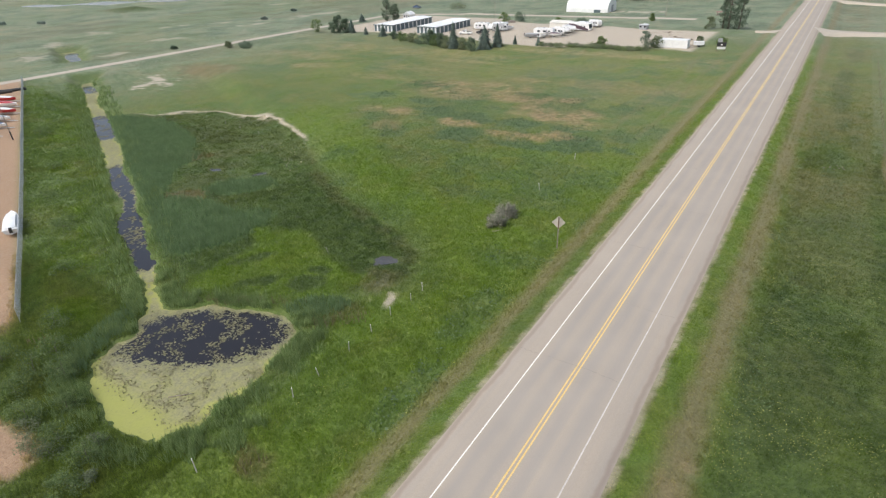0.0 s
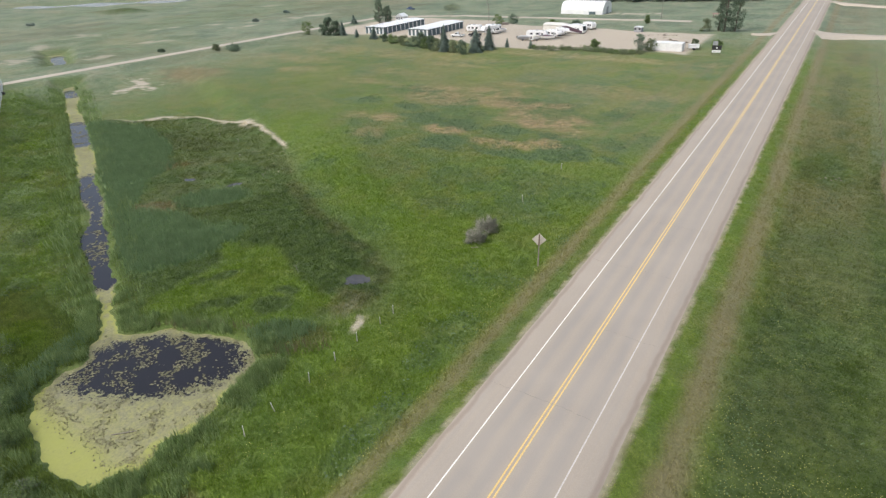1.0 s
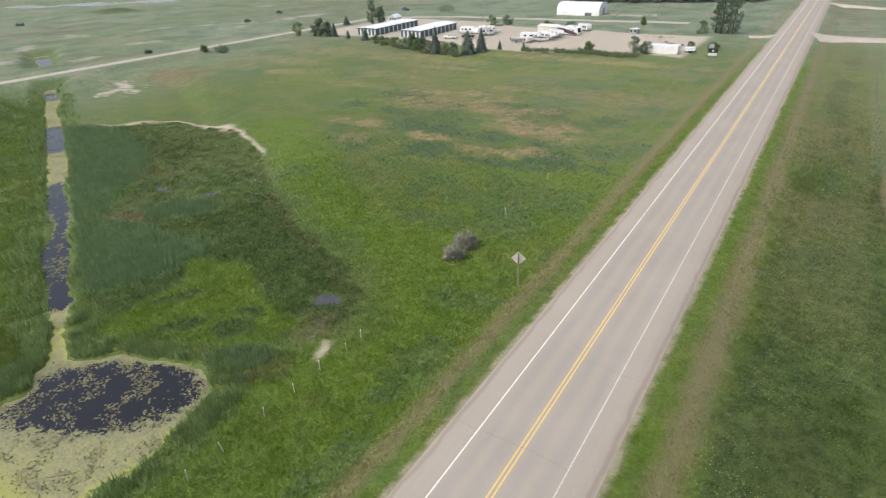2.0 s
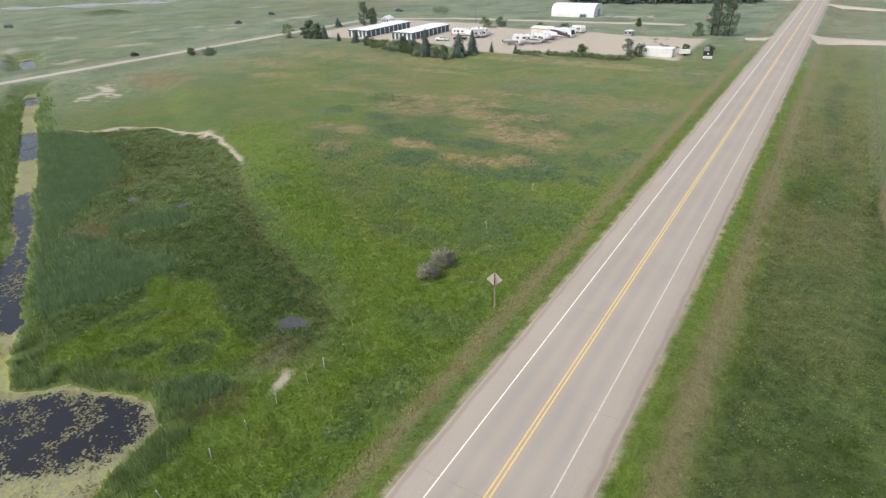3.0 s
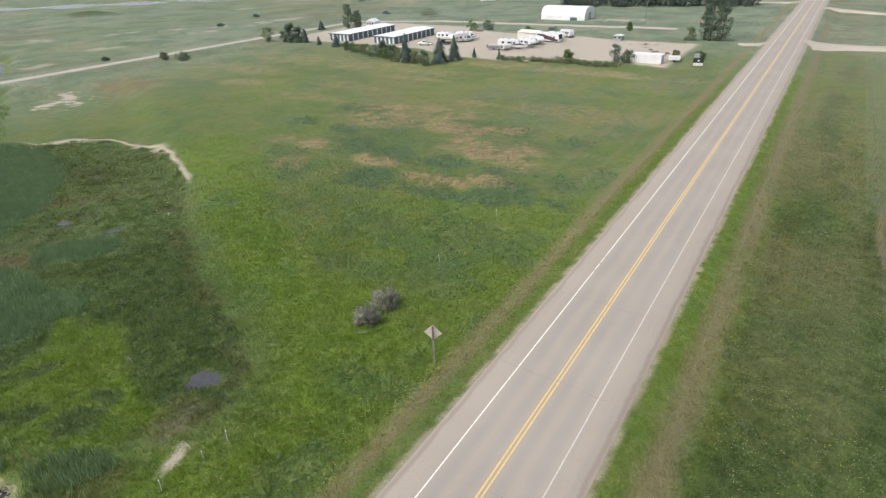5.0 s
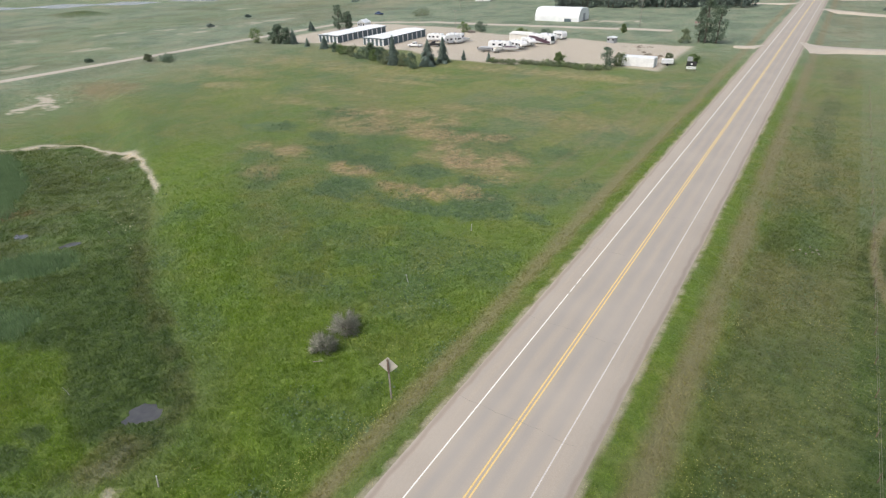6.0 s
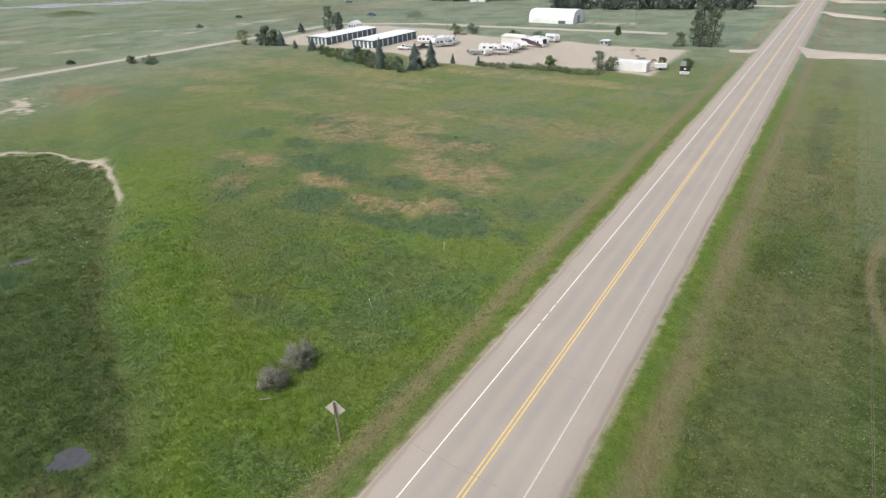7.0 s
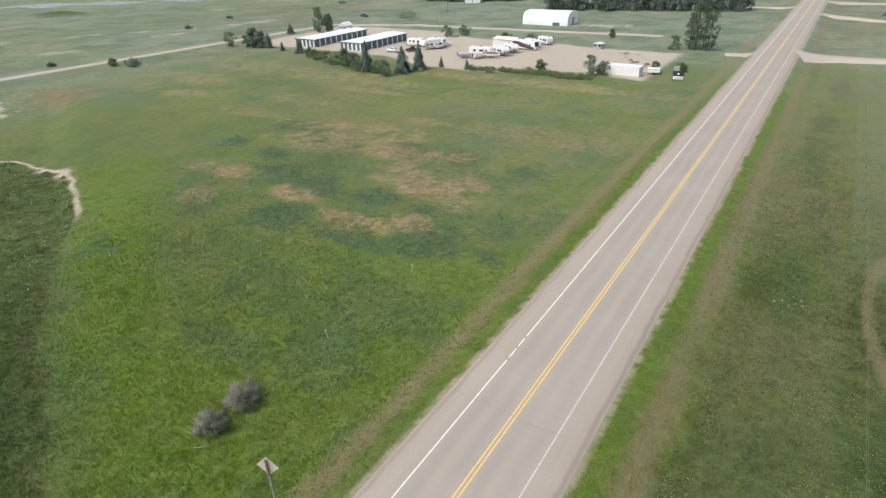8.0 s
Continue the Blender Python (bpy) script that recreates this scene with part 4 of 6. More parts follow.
gxs, gys = scatter(150000, -26, 32, 12, 135, 14, flower_in)
flecks("yellow_flowers", gxs, gys, land(gxs, gys) + 0.45, 0.04, YELLOW_FLOWER, "scattered small yellow wild flowers", "flowers", True)
gxs, gys = scatter(60000, -26, 32, 12, 135, 15, lambda x, y: (forb_in(x, y) * (x > -24) * 0.35 + (x > 12) * ss(0.6, 0.75, rough(x, y, 4, 95)) * 0.3))
flecks("white_flowers", gxs, gys, land(gxs, gys) + 0.55, 0.035, WHITE_FLOWER, "scattered pale flower heads and seed tops", "flowers", True)
gxs, gys = scatter(14000, -50, -24, 10, 34, 16, lambda x, y: (pond_in(x, y) > 0.1) * ss(-0.4, 0.2, disc(x, y, -38.2, 24.0, 9.5, 5.2, 33)) * ss(0.42, 0.62, rough(x, y, 1.8, 96)))
flecks("pondweed", gxs, gys, np.full(len(gxs), WATER + 0.012) + np.random.default_rng(5).uniform(0, 0.012, len(gxs)), 0.14, WEED, "floating yellow-green pondweed flecks", "pondweed", True)


gxs, gys = scatter(26000, -50, -24, 10, 34, 19, lambda x, y: (pond_in(x, y) > 0.1) * (1 - ss(-0.3, 0.2, disc(x, y, -38.2, 24.0, 9.5, 5.2, 33))) * ss(0.35, 0.6, rough(x, y, 1.5, 97)) * ss(13, 16.5, y))
flecks("pondweed", gxs, gys, np.full(len(gxs), WATER + 0.03), 0.10, WEED, "crumpled dull green weed mats on the pond", "pondweed")
gs_, gd_ = scatter(16000, 4, 156, -4, 4, 20, lambda s_, d: ss(0.5, 0.66, rough(s_, d, 1.6, 98)))
gxs, gys = ditch_point(gs_, gd_)
wet_ = ditch_in(gxs, gys) > 0.05
gxs, gys = gxs[wet_], gys[wet_]
flecks("pondweed", gxs, gys, np.full(len(gxs), WATER + 0.012) + np.random.default_rng(6).uniform(0, 0.012, len(gxs)), 0.2, WEED, "floating weed flecks along the ditch", "pondweed", True)


def leaf_mesh(centres, radii, per, size, seed, squash=0.8):
    """Verts and faces of many small leaves in clumps."""
    r = np.random.default_rng(seed)
    n = len(centres) * per
    c = np.repeat(np.asarray(centres, float), per, 0)
    rad = np.repeat(np.asarray(radii, float), per)[:, None]
    d = r.normal(size=(n, 3))
    d /= np.linalg.norm(d, axis=1)[:, None]
    p = c + d * rad * r.uniform(0.45, 1.08, n)[:, None] * (1, 1, squash)
    nrm = d * 0.7 + r.normal(size=(n, 3)) * 0.45 + (0, 0, 0.35)
    nrm /= np.linalg.norm(nrm, axis=1)[:, None]
    u = np.cross(nrm, r.normal(size=(n, 3)))
    u /= np.linalg.norm(u, axis=1)[:, None]
    v = np.cross(nrm, u)
    k = (size * r.uniform(0.6, 1.4, n))[:, None]
    vs = np.stack([p - u * k, p - v * k * 0.6, p + u * k, p + v * k * 0.6], 1).reshape(-1, 3)
    return vs, np.arange(n * 4).reshape(-1, 4)


def array_part(name, verts, corners, material, parent, label=""):
    ob = array_mesh(name, verts, corners, material)
    ob.parent = parent
    return tagged(ob, label)


def broadleaf(name, x, y, height, spread, material, label, category, seed, clumps=26, per=60, leaf=0.22, bare=0.25, group=""):
    """A trunk with limbs and a ragged crown of leaf clumps."""
    r = random.Random(seed)
    tree = empty(name, x, y, float(land(x, y)) - 0.05, r.uniform(0, 360))
    trunk = bmesh.new()
    tall = height * 0.72
    rod(trunk, (0, 0, 0), (r.uniform(-.1, .1), r.uniform(-.1, .1), tall * 0.55), 0.022 * height, 0.014 * height, 8)
    rod(trunk, (0, 0, tall * 0.53), (r.uniform(-.3, .3), r.uniform(-.3, .3), tall), 0.014 * height, 0.004 * height, 6)
    centres, radii = [], []
    for i in range(clumps):
        h = bare + (1 - bare) * (i + r.uniform(0, 1)) / clumps
        reach = spread * (1.1 - 0.75 * abs(h - 0.45) ** 1.3 * 1.9) * r.uniform(0.25, 1.0)
        a = r.uniform(0, 6.283)
        c = (math.cos(a) * reach, math.sin(a) * reach, height * min(h, 0.95))
        rad = spread * r.uniform(0.26, 0.46)
        centres.append(c)
        radii.append(rad)
        if i % 3 == 0:
            rod(trunk, (0, 0, c[2] * 0.7), (c[0] * 0.9, c[1] * 0.9, c[2]), 0.007 * height, 0.002 * height, 5)
    part("trunk", trunk, BARK, tree)
    vs, fs = leaf_mesh(centres, radii, per, leaf, seed)
    vs[:, 2] = np.maximum(vs[:, 2], 0.05)
    array_part("crown", vs, fs, material, tree)
    return tagged(tree, label, category, group)


def spruce(x, y, height, spread, seed, label="dark blue-green young spruce at the yard's edge", group="spruces by the yard"):
    r = np.random.default_rng(seed)
    tree = empty("spruce_tree", x, y, float(land(x, y)) - 0.05)
    part("trunk", a_rod((0, 0, 0), (0, 0, height * 0.96), 0.02 * height, 0.004 * height, sides=7), BARK, tree)
    n = int(130 + height * 110)
    h = r.uniform(0, 1, n) ** 1.15
    a = r.uniform(0, 2 * np.pi, n)
    reach = spread * (1 - h) ** 0.7 * r.uniform(0.35, 1.3, n) * (0.75 + 0.5 * np.sin(a * 2 + h * 9 + seed) ** 2) + 0.10
    z = height * (0.04 + 0.94 * h)
    c, s_ = np.cos(a), np.sin(a)
    vs = []
    for f0, f1, wide, dz in ((0.0, 0.62, 0.11, 0.0), (0.3, 1.0, 0.13, -0.02)):
        w = wide * (0.35 + reach)
        root = np.stack([c * reach * f0, s_ * reach * f0, z + reach * 0.12], 1)
        end = np.stack([c * reach * f1, s_ * reach * f1, z - reach * (0.28 * f1) + dz], 1)
        side = np.stack([-s_ * w, c * w, -0.12 * w], 1)
        mid = (root + end) / 2
        vs.append(np.stack([root, mid - side, end, mid + side * (1, 1, -0.4)], 1))
    v = np.concatenate(vs).reshape(-1, 3)
    array_part("crown", v, np.arange(len(v)).reshape(-1, 4), SPRUCE, tree)
    return tagged(tree, label, "spruce tree", group)


def dead_bush(x, y, spread, height, seed):
    """A round bush of forking grey stems, fine twigs and sparse grey-green leaves."""
    rr = np.random.default_rng(seed)
    bush = empty("grey_bush", x, y, float(land(x, y)) - 0.05)
    size = np.array((spread, spread * 0.92, height))
    d = rr.normal(size=(46, 3))
    d[:, 2] = np.abs(d[:, 2]) * 0.9 + 0.15
    d /= np.linalg.norm(d, axis=1)[:, None]
    forks = d * size * rr.uniform(0.4, 0.68, 46)[:, None]
    wood = bmesh.new()
    for p in forks:
        rod(wood, (p[0] * 0.08, p[1] * 0.08, 0), p, 0.03, 0.012, 5)
    part("stems", wood, BARK, bush, "dark forking stems")
    n = 46 * 60
    start = np.repeat(forks, 60, 0) * rr.uniform(0.45, 1.0, n)[:, None]
    way = np.repeat(d, 60, 0) + rr.normal(size=(n, 3)) * 0.45 + (0, 0, 0.12)
    way /= np.linalg.norm(way, axis=1)[:, None]
    end = start + way * rr.uniform(0.18, 0.62, n)[:, None] * spread * 0.62
    end *= np.minimum(1, rr.uniform(0.88, 1.2, n) / np.maximum(np.linalg.norm(end / size, axis=1), 1e-3))[:, None]
    end[:, 2] = np.maximum(end[:, 2], 0.03)
    side = np.cross(end - start, rr.normal(size=(n, 3)))
    side /= np.linalg.norm(side, axis=1)[:, None]
    third = np.cross(side, end - start)
    third /= np.linalg.norm(third, axis=1)[:, None]
    w = 0.016
    v = np.stack([start - side * w, start + side * w, start + third * w * 1.6, end], 1).reshape(-1, 3)
    k = (np.arange(n) * 4)[:, None, None]
    f = (np.array([[0, 1, 3], [1, 2, 3], [2, 0, 3]])[None] + k).reshape(-1, 3)
    array_part("thicket", v, f, TWIG, bush, "mat of fine grey twigs")
    pick = rr.integers(0, n, 2200)
    mid = start[pick] + (end - start)[pick] * rr.uniform(0.4, 1.05, 2200)[:, None]
    vs, fs = leaf_mesh(mid, np.full(2200, 0.06), 1, 0.05, seed + 9)
    vs[:, 2] = np.maximum(vs[:, 2], 0.04)
    array_part("leaves", vs, fs, GREY_LEAF, bush, "sparse grey-green leaves")
    return tagged(bush, "rounded grey twiggy bush in the green meadow", "bush", "grey bushes")


dead_bush(-21.9, 61.6, 2.35, 3.1, 5)
dead_bush(-22.2, 65.1, 2.8, 2.9, 6)

# shrubs by the pond
for i, (x, y, h, w) in enumerate(((-30.7, 8.4, 2.2, 1.9), (-53.2, 16.6, 1.9, 1.7), (-46.8, 11.6, 2.2, 2.0), (-40.2, 8.0, 1.9, 1.7), (-43.6, 12.9, 2.4, 1.7), (-44.8, 9.0, 2.1, 1.8),
                                  (-29.0, 6.0, 1.6, 1.5), (-35.0, 8.2, 1.9, 1.7), (-48.0, 14.2, 2.0, 1.7), (-51.0, 10.5, 2.2, 2.0), (-38.5, 10.6, 1.7, 1.4))):
    broadleaf("willow_shrub", x, y, h, w, WILLOW, "rounded green willow shrub in rank grass" if i != 1 else "round bright green leafy bush beside the fence", "shrub", 200 + i,
              30, 50, 0.07, 0.12, "willow shrubs by the pond")
for i, (s_, d, h, w) in enumerate(((30, -9, 1.5, 2.2), (45, -11, 1.4, 2.4), (62, -10, 1.5, 2.2), (90, -12, 1.6, 2.4), (118, -11, 1.6, 2.4), (14, -9, 1.4, 1.8))):
    x, y = ditch_point(s_, d)
    broadleaf("willow_shrub", x, y, h, w, WILLOW, "low dull green shrub between ditch and fence", "shrub", 230 + i, 20, 46, 0.09, 0.15, "shrubs along the fence")

for i, (x, y, h, w) in enumerate(((-36.3, 6.6, 1.1, 1.2), (-34.3, 7.0, 1.2, 1.2), (-38.6, 7.3, 1.0, 1.1), (-31.9, 9.6, 1.2, 1.0), (-28.2, 7.4, 1.0, 0.9))):
    broadleaf("silverberry_shrub", x, y, h, w, SILVER, "low silvery grey-green leafy shrub beside bare soil", "shrub", 260 + i, 22, 40, 0.06, 0.1, "silvery shrubs by the pond")

# trees round the yard
for i, (x, y, h, w) in enumerate(((-92.8, 184.1, 8.2, 2.7), (-90.8, 189.8, 8.3, 2.1), (-104, 180.8, 9.4, 2.2), (-78.2, 197.5, 3.1, 1.0), (-149.5, 197, 5.2, 2.0), (-160, 198.2, 3.4, 1.3),
                                  (-190, 231, 4.4, 1.9), (-87, 196.5, 3.4, 0.9), (-170.5, 201, 6.0, 1.9))):
    spruce(x, y, h, w, 300 + i)
for i, (x, y, h, w) in enumerate(((-176.8, 198.8, 7.4, 2.4), (-173.2, 200, 6.0, 2.2), (-181, 240, 11.0, 2.6), (-178, 243, 8.0, 2.2), (-117, 185.5, 5.2, 2.0), (-111.5, 183.5, 4.6, 1.9))):
    broadleaf("leafy_tree", x, y, h, w, POPLAR, "slim leafy grey-green tree at the yard's edge", "tree", 310 + i, 58, 60, 0.20, 0.06, "slim trees by the yard")
for i, (x, y, h, w) in enumerate(((-95, 178.3, 4.5, 2.2), (-107, 181, 4.2, 2.6), (-114, 184, 3.8, 2.6), (-121, 186, 3.8, 2.6), (-127, 188, 3.6, 2.6), (-134, 190, 3.2, 2.4), (-141, 193, 3.0, 2.0), (-100, 180, 3.8, 2.0),
                                  (-57.6, 206.1, 2.7, 1.8), (-42.2, 205.2, 5.4, 2.5), (-38.5, 206.1, 3.8, 2.1), (-186.8, 196, 5.6, 2.4), (-180, 198, 4.4, 2.2), (-31.6, 256.6, 4.6, 2.6), (-58.2, 273.4, 3.3, 1.3),
                                  (-185, 153.5, 2.3, 3.0), (-191.5, 150, 2.2, 1.6), (-121, 253, 4.2, 2.6), (-115.5, 258, 3.8, 2.6), (-26.5, 215.8, 3.0, 1.4), (-20.4, 219, 2.4, 2.0), (-213, 140, 1.2, 1.4), (-176, 300, 3, 6),
                                  (-93, 252, 2.8, 2.6), (-83, 253, 2.8, 2.6))):
    # Every third bush takes paler SILVER leaves in place of distance haze.
    broadleaf("leafy_bush", x, y, h, w, (POPLAR, SILVER, WILLOW)[i % 3], "leafy green bush on the edge of the gravel yard", "bush", 330 + i, 24, 44, 0.20, 0.08, "bushes round the yard")
for i in range(20):
    r = random.Random(360 + i)
    x = -77 + i * 1.95 + r.uniform(-0.7, 0.7)
    broadleaf("scrub_bush", x, 197.6 + 0.03 * (x + 77) + r.uniform(-1.6, 1.6), r.uniform(0.8, 1.4), r.uniform(1.6, 2.5), SILVER if i % 3 else WILLOW, "low dull grey-green scrub below the gravel yard", "bush", 360 + i, 16, 40, 0.13, 0.1, "scrub below the yard")
broadleaf("poplar_tree", -24.6, 257.7, 20.5, 2.7, POPLAR, "tall leafy poplar beside the gravel yard", "tree", 401, 80, 42, 0.25, 0.05, "poplars")
broadleaf("poplar_tree", -20.8, 258.2, 12.5, 3.0, POPLAR, "shorter leafy poplar beside the tall one", "tree", 402, 56, 42, 0.24, 0.03, "poplars")
broadleaf("poplar_tree", -26.8, 259.0, 12, 2.2, POPLAR, "shorter leafy poplar beside the tall one", "tree", 403, 40, 42, 0.24, 0.03, "poplars")
for i in range(64):
    r = random.Random(500 + i)
    x = -124 + i * 1.55 + r.uniform(-1.5, 1.5)
    y = 359 + 0.24 * (x + 115) + r.uniform(-3, 9)
    broadleaf("shelterbelt_tree", x, y, r.uniform(8, 13), r.uniform(2.4, 3.6), HAZED_LEAF, "hazy green tree of a distant shelterbelt", "tree", 500 + i, 20, 40, 0.42, 0.08, "shelterbelt")
for i in range(22):
    r = random.Random(560 + i)
    x = -222 + i * 2.6 + (6 if i > 11 else 0)
    broadleaf("shelterbelt_tree", x, 392 + 0.3 * (x + 180) + r.uniform(-3, 8), r.uniform(7, 11), r.uniform(2.4, 3.6), HAZED_LEAF, "hazy green tree of a distant shelterbelt", "tree", 560 + i, 20, 40, 0.42, 0.08, "shelterbelt")
for i in range(16):
    r = random.Random(600 + i)
    broadleaf("farmyard_tree", 32 + r.uniform(-2, 22), 318 + i * 5.5 + r.uniform(-3, 3), r.uniform(5, 11), r.uniform(2.4, 3.6), HAZED_LEAF, "dark green tree of a farmyard beyond the side road", "tree", 600 + i, 20, 40, 0.38, 0.06, "farmyard trees")
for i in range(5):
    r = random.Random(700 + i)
    broadleaf("pasture_bush", r.uniform(-420, -225), r.uniform(110, 420), r.uniform(0.9, 1.8), r.uniform(1.6, 3.0), HAZED_LEAF, "scattered dull bush in the far pasture", "bush", 700 + i, 14, 30, 0.3, 0.06, "pasture bushes")


# ---- roadside sign, seen from behind ----
STAKE = surface("bleached_wood", (0.34, 0.33, 0.29), (0.50, 0.48, 0.42), 9, 0.9)
def diamond_sign(x, y, turn):
    sign = empty("road_sign", x, y, float(land(x, y)), turn)
    top = 2.42 - float(land(x, y))
    plate = bmesh.new()
    c, h = top - 0.87, 0.87
    prism(plate, [(-h, c), (0, c - h), (h, c), (0, c + h)], -0.012, 0.012)
    soften(plate, 0.006)
    for v in plate.verts:
        v.co = Vector((v.co.y, -v.co.x + 0.07, v.co.z))
    part("plate", plate, TANNED, sign, "bare pale back of the diamond plate")
    part("post", a_box(-0.07, 0.07, -0.07, 0.052, -0.3, top - 0.1, bevel=0.008), WOOD_GREY, sign, "square weathered wooden post")
    part("brace", a_box(-0.075, 0.075, -0.10, -0.071, c - h + 0.05, top - 0.12, bevel=0.008), WOOD_BROWN, sign, "brown stiffener board behind the plate")
    for z in (c - 0.45, c + 0.45):
        part("bolt", a_rod((0, -0.13, z), (0, -0.101, z), 0.02), GALV, sign)
    return tagged(sign, "diamond warning sign seen from behind on a wooden post", "road sign")


TANNED = surface("bare_aluminium_back", (0.52, 0.47, 0.41), (0.62, 0.57, 0.50), 3, 0.5, 0.1)
diamond_sign(-11.81, 59.44, 20)


def stake(x, y, height, lean, seed):
    r = random.Random(seed)
    ob = empty("fence_stake", x, y, float(land(x, y)))
    a = r.uniform(0, 6.283)
    part("stake", a_rod((0, 0, -0.2), (math.cos(a) * lean, math.sin(a) * lean, height), 0.06, 0.045, sides=6), STAKE, ob)
    part("cap", a_rod((math.cos(a) * lean, math.sin(a) * lean, height + 0.002), (math.cos(a) * lean * 1.1, math.sin(a) * lean * 1.1, height + 0.16), 0.05, 0.03, sides=6), WHITE_PAINT, ob, "white painted top")
    return tagged(ob, "pale weathered stake of an old fence line in the grass", "stake", "stakes in the grass")


for i, (x, y, h, l) in enumerate(((-21.9, 12.3, 1.2, .3), (-21.5, 22.2, 1.0, .15), (-21.4, 25.5, 1.0, .2), (-21.6, 29.9, 1.1, .1), (-21.6, 33.5, .9, .15), (-21.9, 37.1, 1.0, .05), (-21.8, 40.8, .9, .15), (-21.7, 43.0, .9, .2),
                                  (-21.6, 75.5, 1.1, .2), (-21.6, 90, 1.0, .1))):
    stake(x, y, h, l, 40 + i)


def driftwood(x, y, z, length, turn, label):
    ob = empty("fallen_branch", x, y, z, turn)
    part("branch", a_rod((-length / 2, 0, 0), (length * 0.4, 0.1, 0.05), 0.05, 0.03, sides=6), WOOD_GREY, ob)
    part("twig", a_rod((0, 0.03, 0.03), (length * 0.2, 0.35, 0.1), 0.025, 0.01, sides=5), WOOD_GREY, ob)
    return tagged(ob, label, "branch")


driftwood(-31.4, 17.3, WATER + 0.05, 2.4, 40, "grey branch afloat in the pondweed")
driftwood(-20.8, 59.6, float(land(-20.8, 59.6)) + 0.3, 1.1, 30, "pale broken branch lying in the grass")
for i, (x, y) in enumerate(((15.5, 104.9), (16.2, 105.6), (16.9, 104.5), (17.5, 105.4), (18.2, 105.2), (18.0, 106.3), (17.2, 107.0))):
    bm = bmesh.new()
    bmesh.ops.create_icosphere(bm, subdivisions=2, radius=0.15)
    for v in bm.verts:
        v.co *= 0.8 + 0.5 * noise.noise(v.co * 4 + Vector((i * 3, 0, 0)))
        v.co.z *= 0.6
    st = part("field_stone", bm, WOOD_GREY, None)
    st.location = (x, y, float(land(x, y)) + 0.12)
    tagged(st, "pale grey field stone in rough grass", "stone", "field stones")

# ---- wire fence beyond the verge ----
wire_fence = empty("wire_fence", 23.6, 40, -1.5)
for i in range(34):
    z = float(land(23.6, 40 + i * 5)) + 1.5
    part("post", a_rod((0, i * 5, z - 0.2), (0.03, i * 5, z + 1.05), 0.035, 0.03, sides=6), WOOD_BROWN, wire_fence)
for k in (0.45, 0.95):
    bm = bmesh.new()
    for i in range(33):
        rod(bm, (0.06, i * 5, float(land(23.6, 40 + i * 5)) + 1.5 + k), (0.06, i * 5 + 5, float(land(23.6, 45 + i * 5)) + 1.5 + k), 0.008, sides=4)
    part("wire", bm, WOOD_GREY, wire_fence)
tagged(wire_fence, "old dark pasture fence of posts and two wires", "fence")

# ---- chain-link fence of the earth lot ----
WIRE = surface("galvanised_wire", (0.56, 0.57, 0.57), (0.72, 0.73, 0.73), 3, 0.5, 0.3)


def chain_fence(s0, s1):
    fence = empty("chain_link_fence", *ditch_point(s0, -13.6), 0)
    bx, by = ditch_point(s0, -13.6)

    def at(s_, z):
        x, y = ditch_point(s_, -13.6 - 0.022 * (s_ - s0))
        return Vector((x - bx, y - by, float(land(x, y)) + z))
    spans = np.arange(s0, s1, 3.05)
    for s_ in spans:
        part("post", a_rod(at(s_, -0.2), at(s_, 1.9), 0.035, sides=6), GALV, fence)
    for s_ in spans[:-1]:
        part("top_rail", a_rod(at(s_, 1.82), at(s_ + 3.05, 1.82), 0.025, sides=5), GALV, fence)
        bm = bmesh.new()
        a, b = at(s_, 0.05), at(s_ + 3.05, 0.05)
        d, up, thick = (b - a), Vector((0, 0, 1.75)), 0.006
        nrm = d.cross(up).normalized() * thick
        for k in range(42):
            f = k / 24 - 0.75
            for sign in (1, -1):
                u0, u1 = (f, f + 0.57) if sign > 0 else (f + 0.57, f)
                p, q_ = 0.0, 1.0
                lo, hi = (u0, u1)
                if max(lo, hi) > 1 or min(lo, hi) < 0:
                    t0 = [t for t in ((0 - lo) / (hi - lo), (1 - lo) / (hi - lo))]
                    p, q_ = max(0, min(t0)), min(1, max(t0))
                if q_ - p < 0.02:
                    continue
                v0, v1 = a + d * (lo + (hi - lo) * p) + up * p, a + d * (lo + (hi - lo) * q_) + up * q_
                w = (v1 - v0).cross(nrm).normalized() * thick
                vs = [bm.verts.new(c) for c in (v0 - w, v0 + w, v0 + nrm, v1 - w, v1 + w, v1 + nrm)]
                for f3 in ((0, 1, 4, 3), (1, 2, 5, 4), (2, 0, 3, 5)):
                    bm.faces.new([vs[i] for i in f3])
        part("mesh_panel", bm, WIRE, fence)
    return tagged(fence, "galvanised chain-link fence along the bare earth lot", "fence")


chain_fence(3.0, 160.0)


# ---- vehicles, trailers and boats ----
def wheel(parent, x, y, r=0.34, w=0.22):
    tyre = part("wheel", soften(a_rod((x - w / 2, y, r), (x + w / 2, y, r), r, sides=16), 0.02), BLACK, parent, "black rubber wheel")
    rim = part("rim", a_rod((x - w / 2 - 0.006, y, r), (x + w / 2 + 0.006, y, r), r * 0.55, sides=12), GALV, tyre)
    return rim


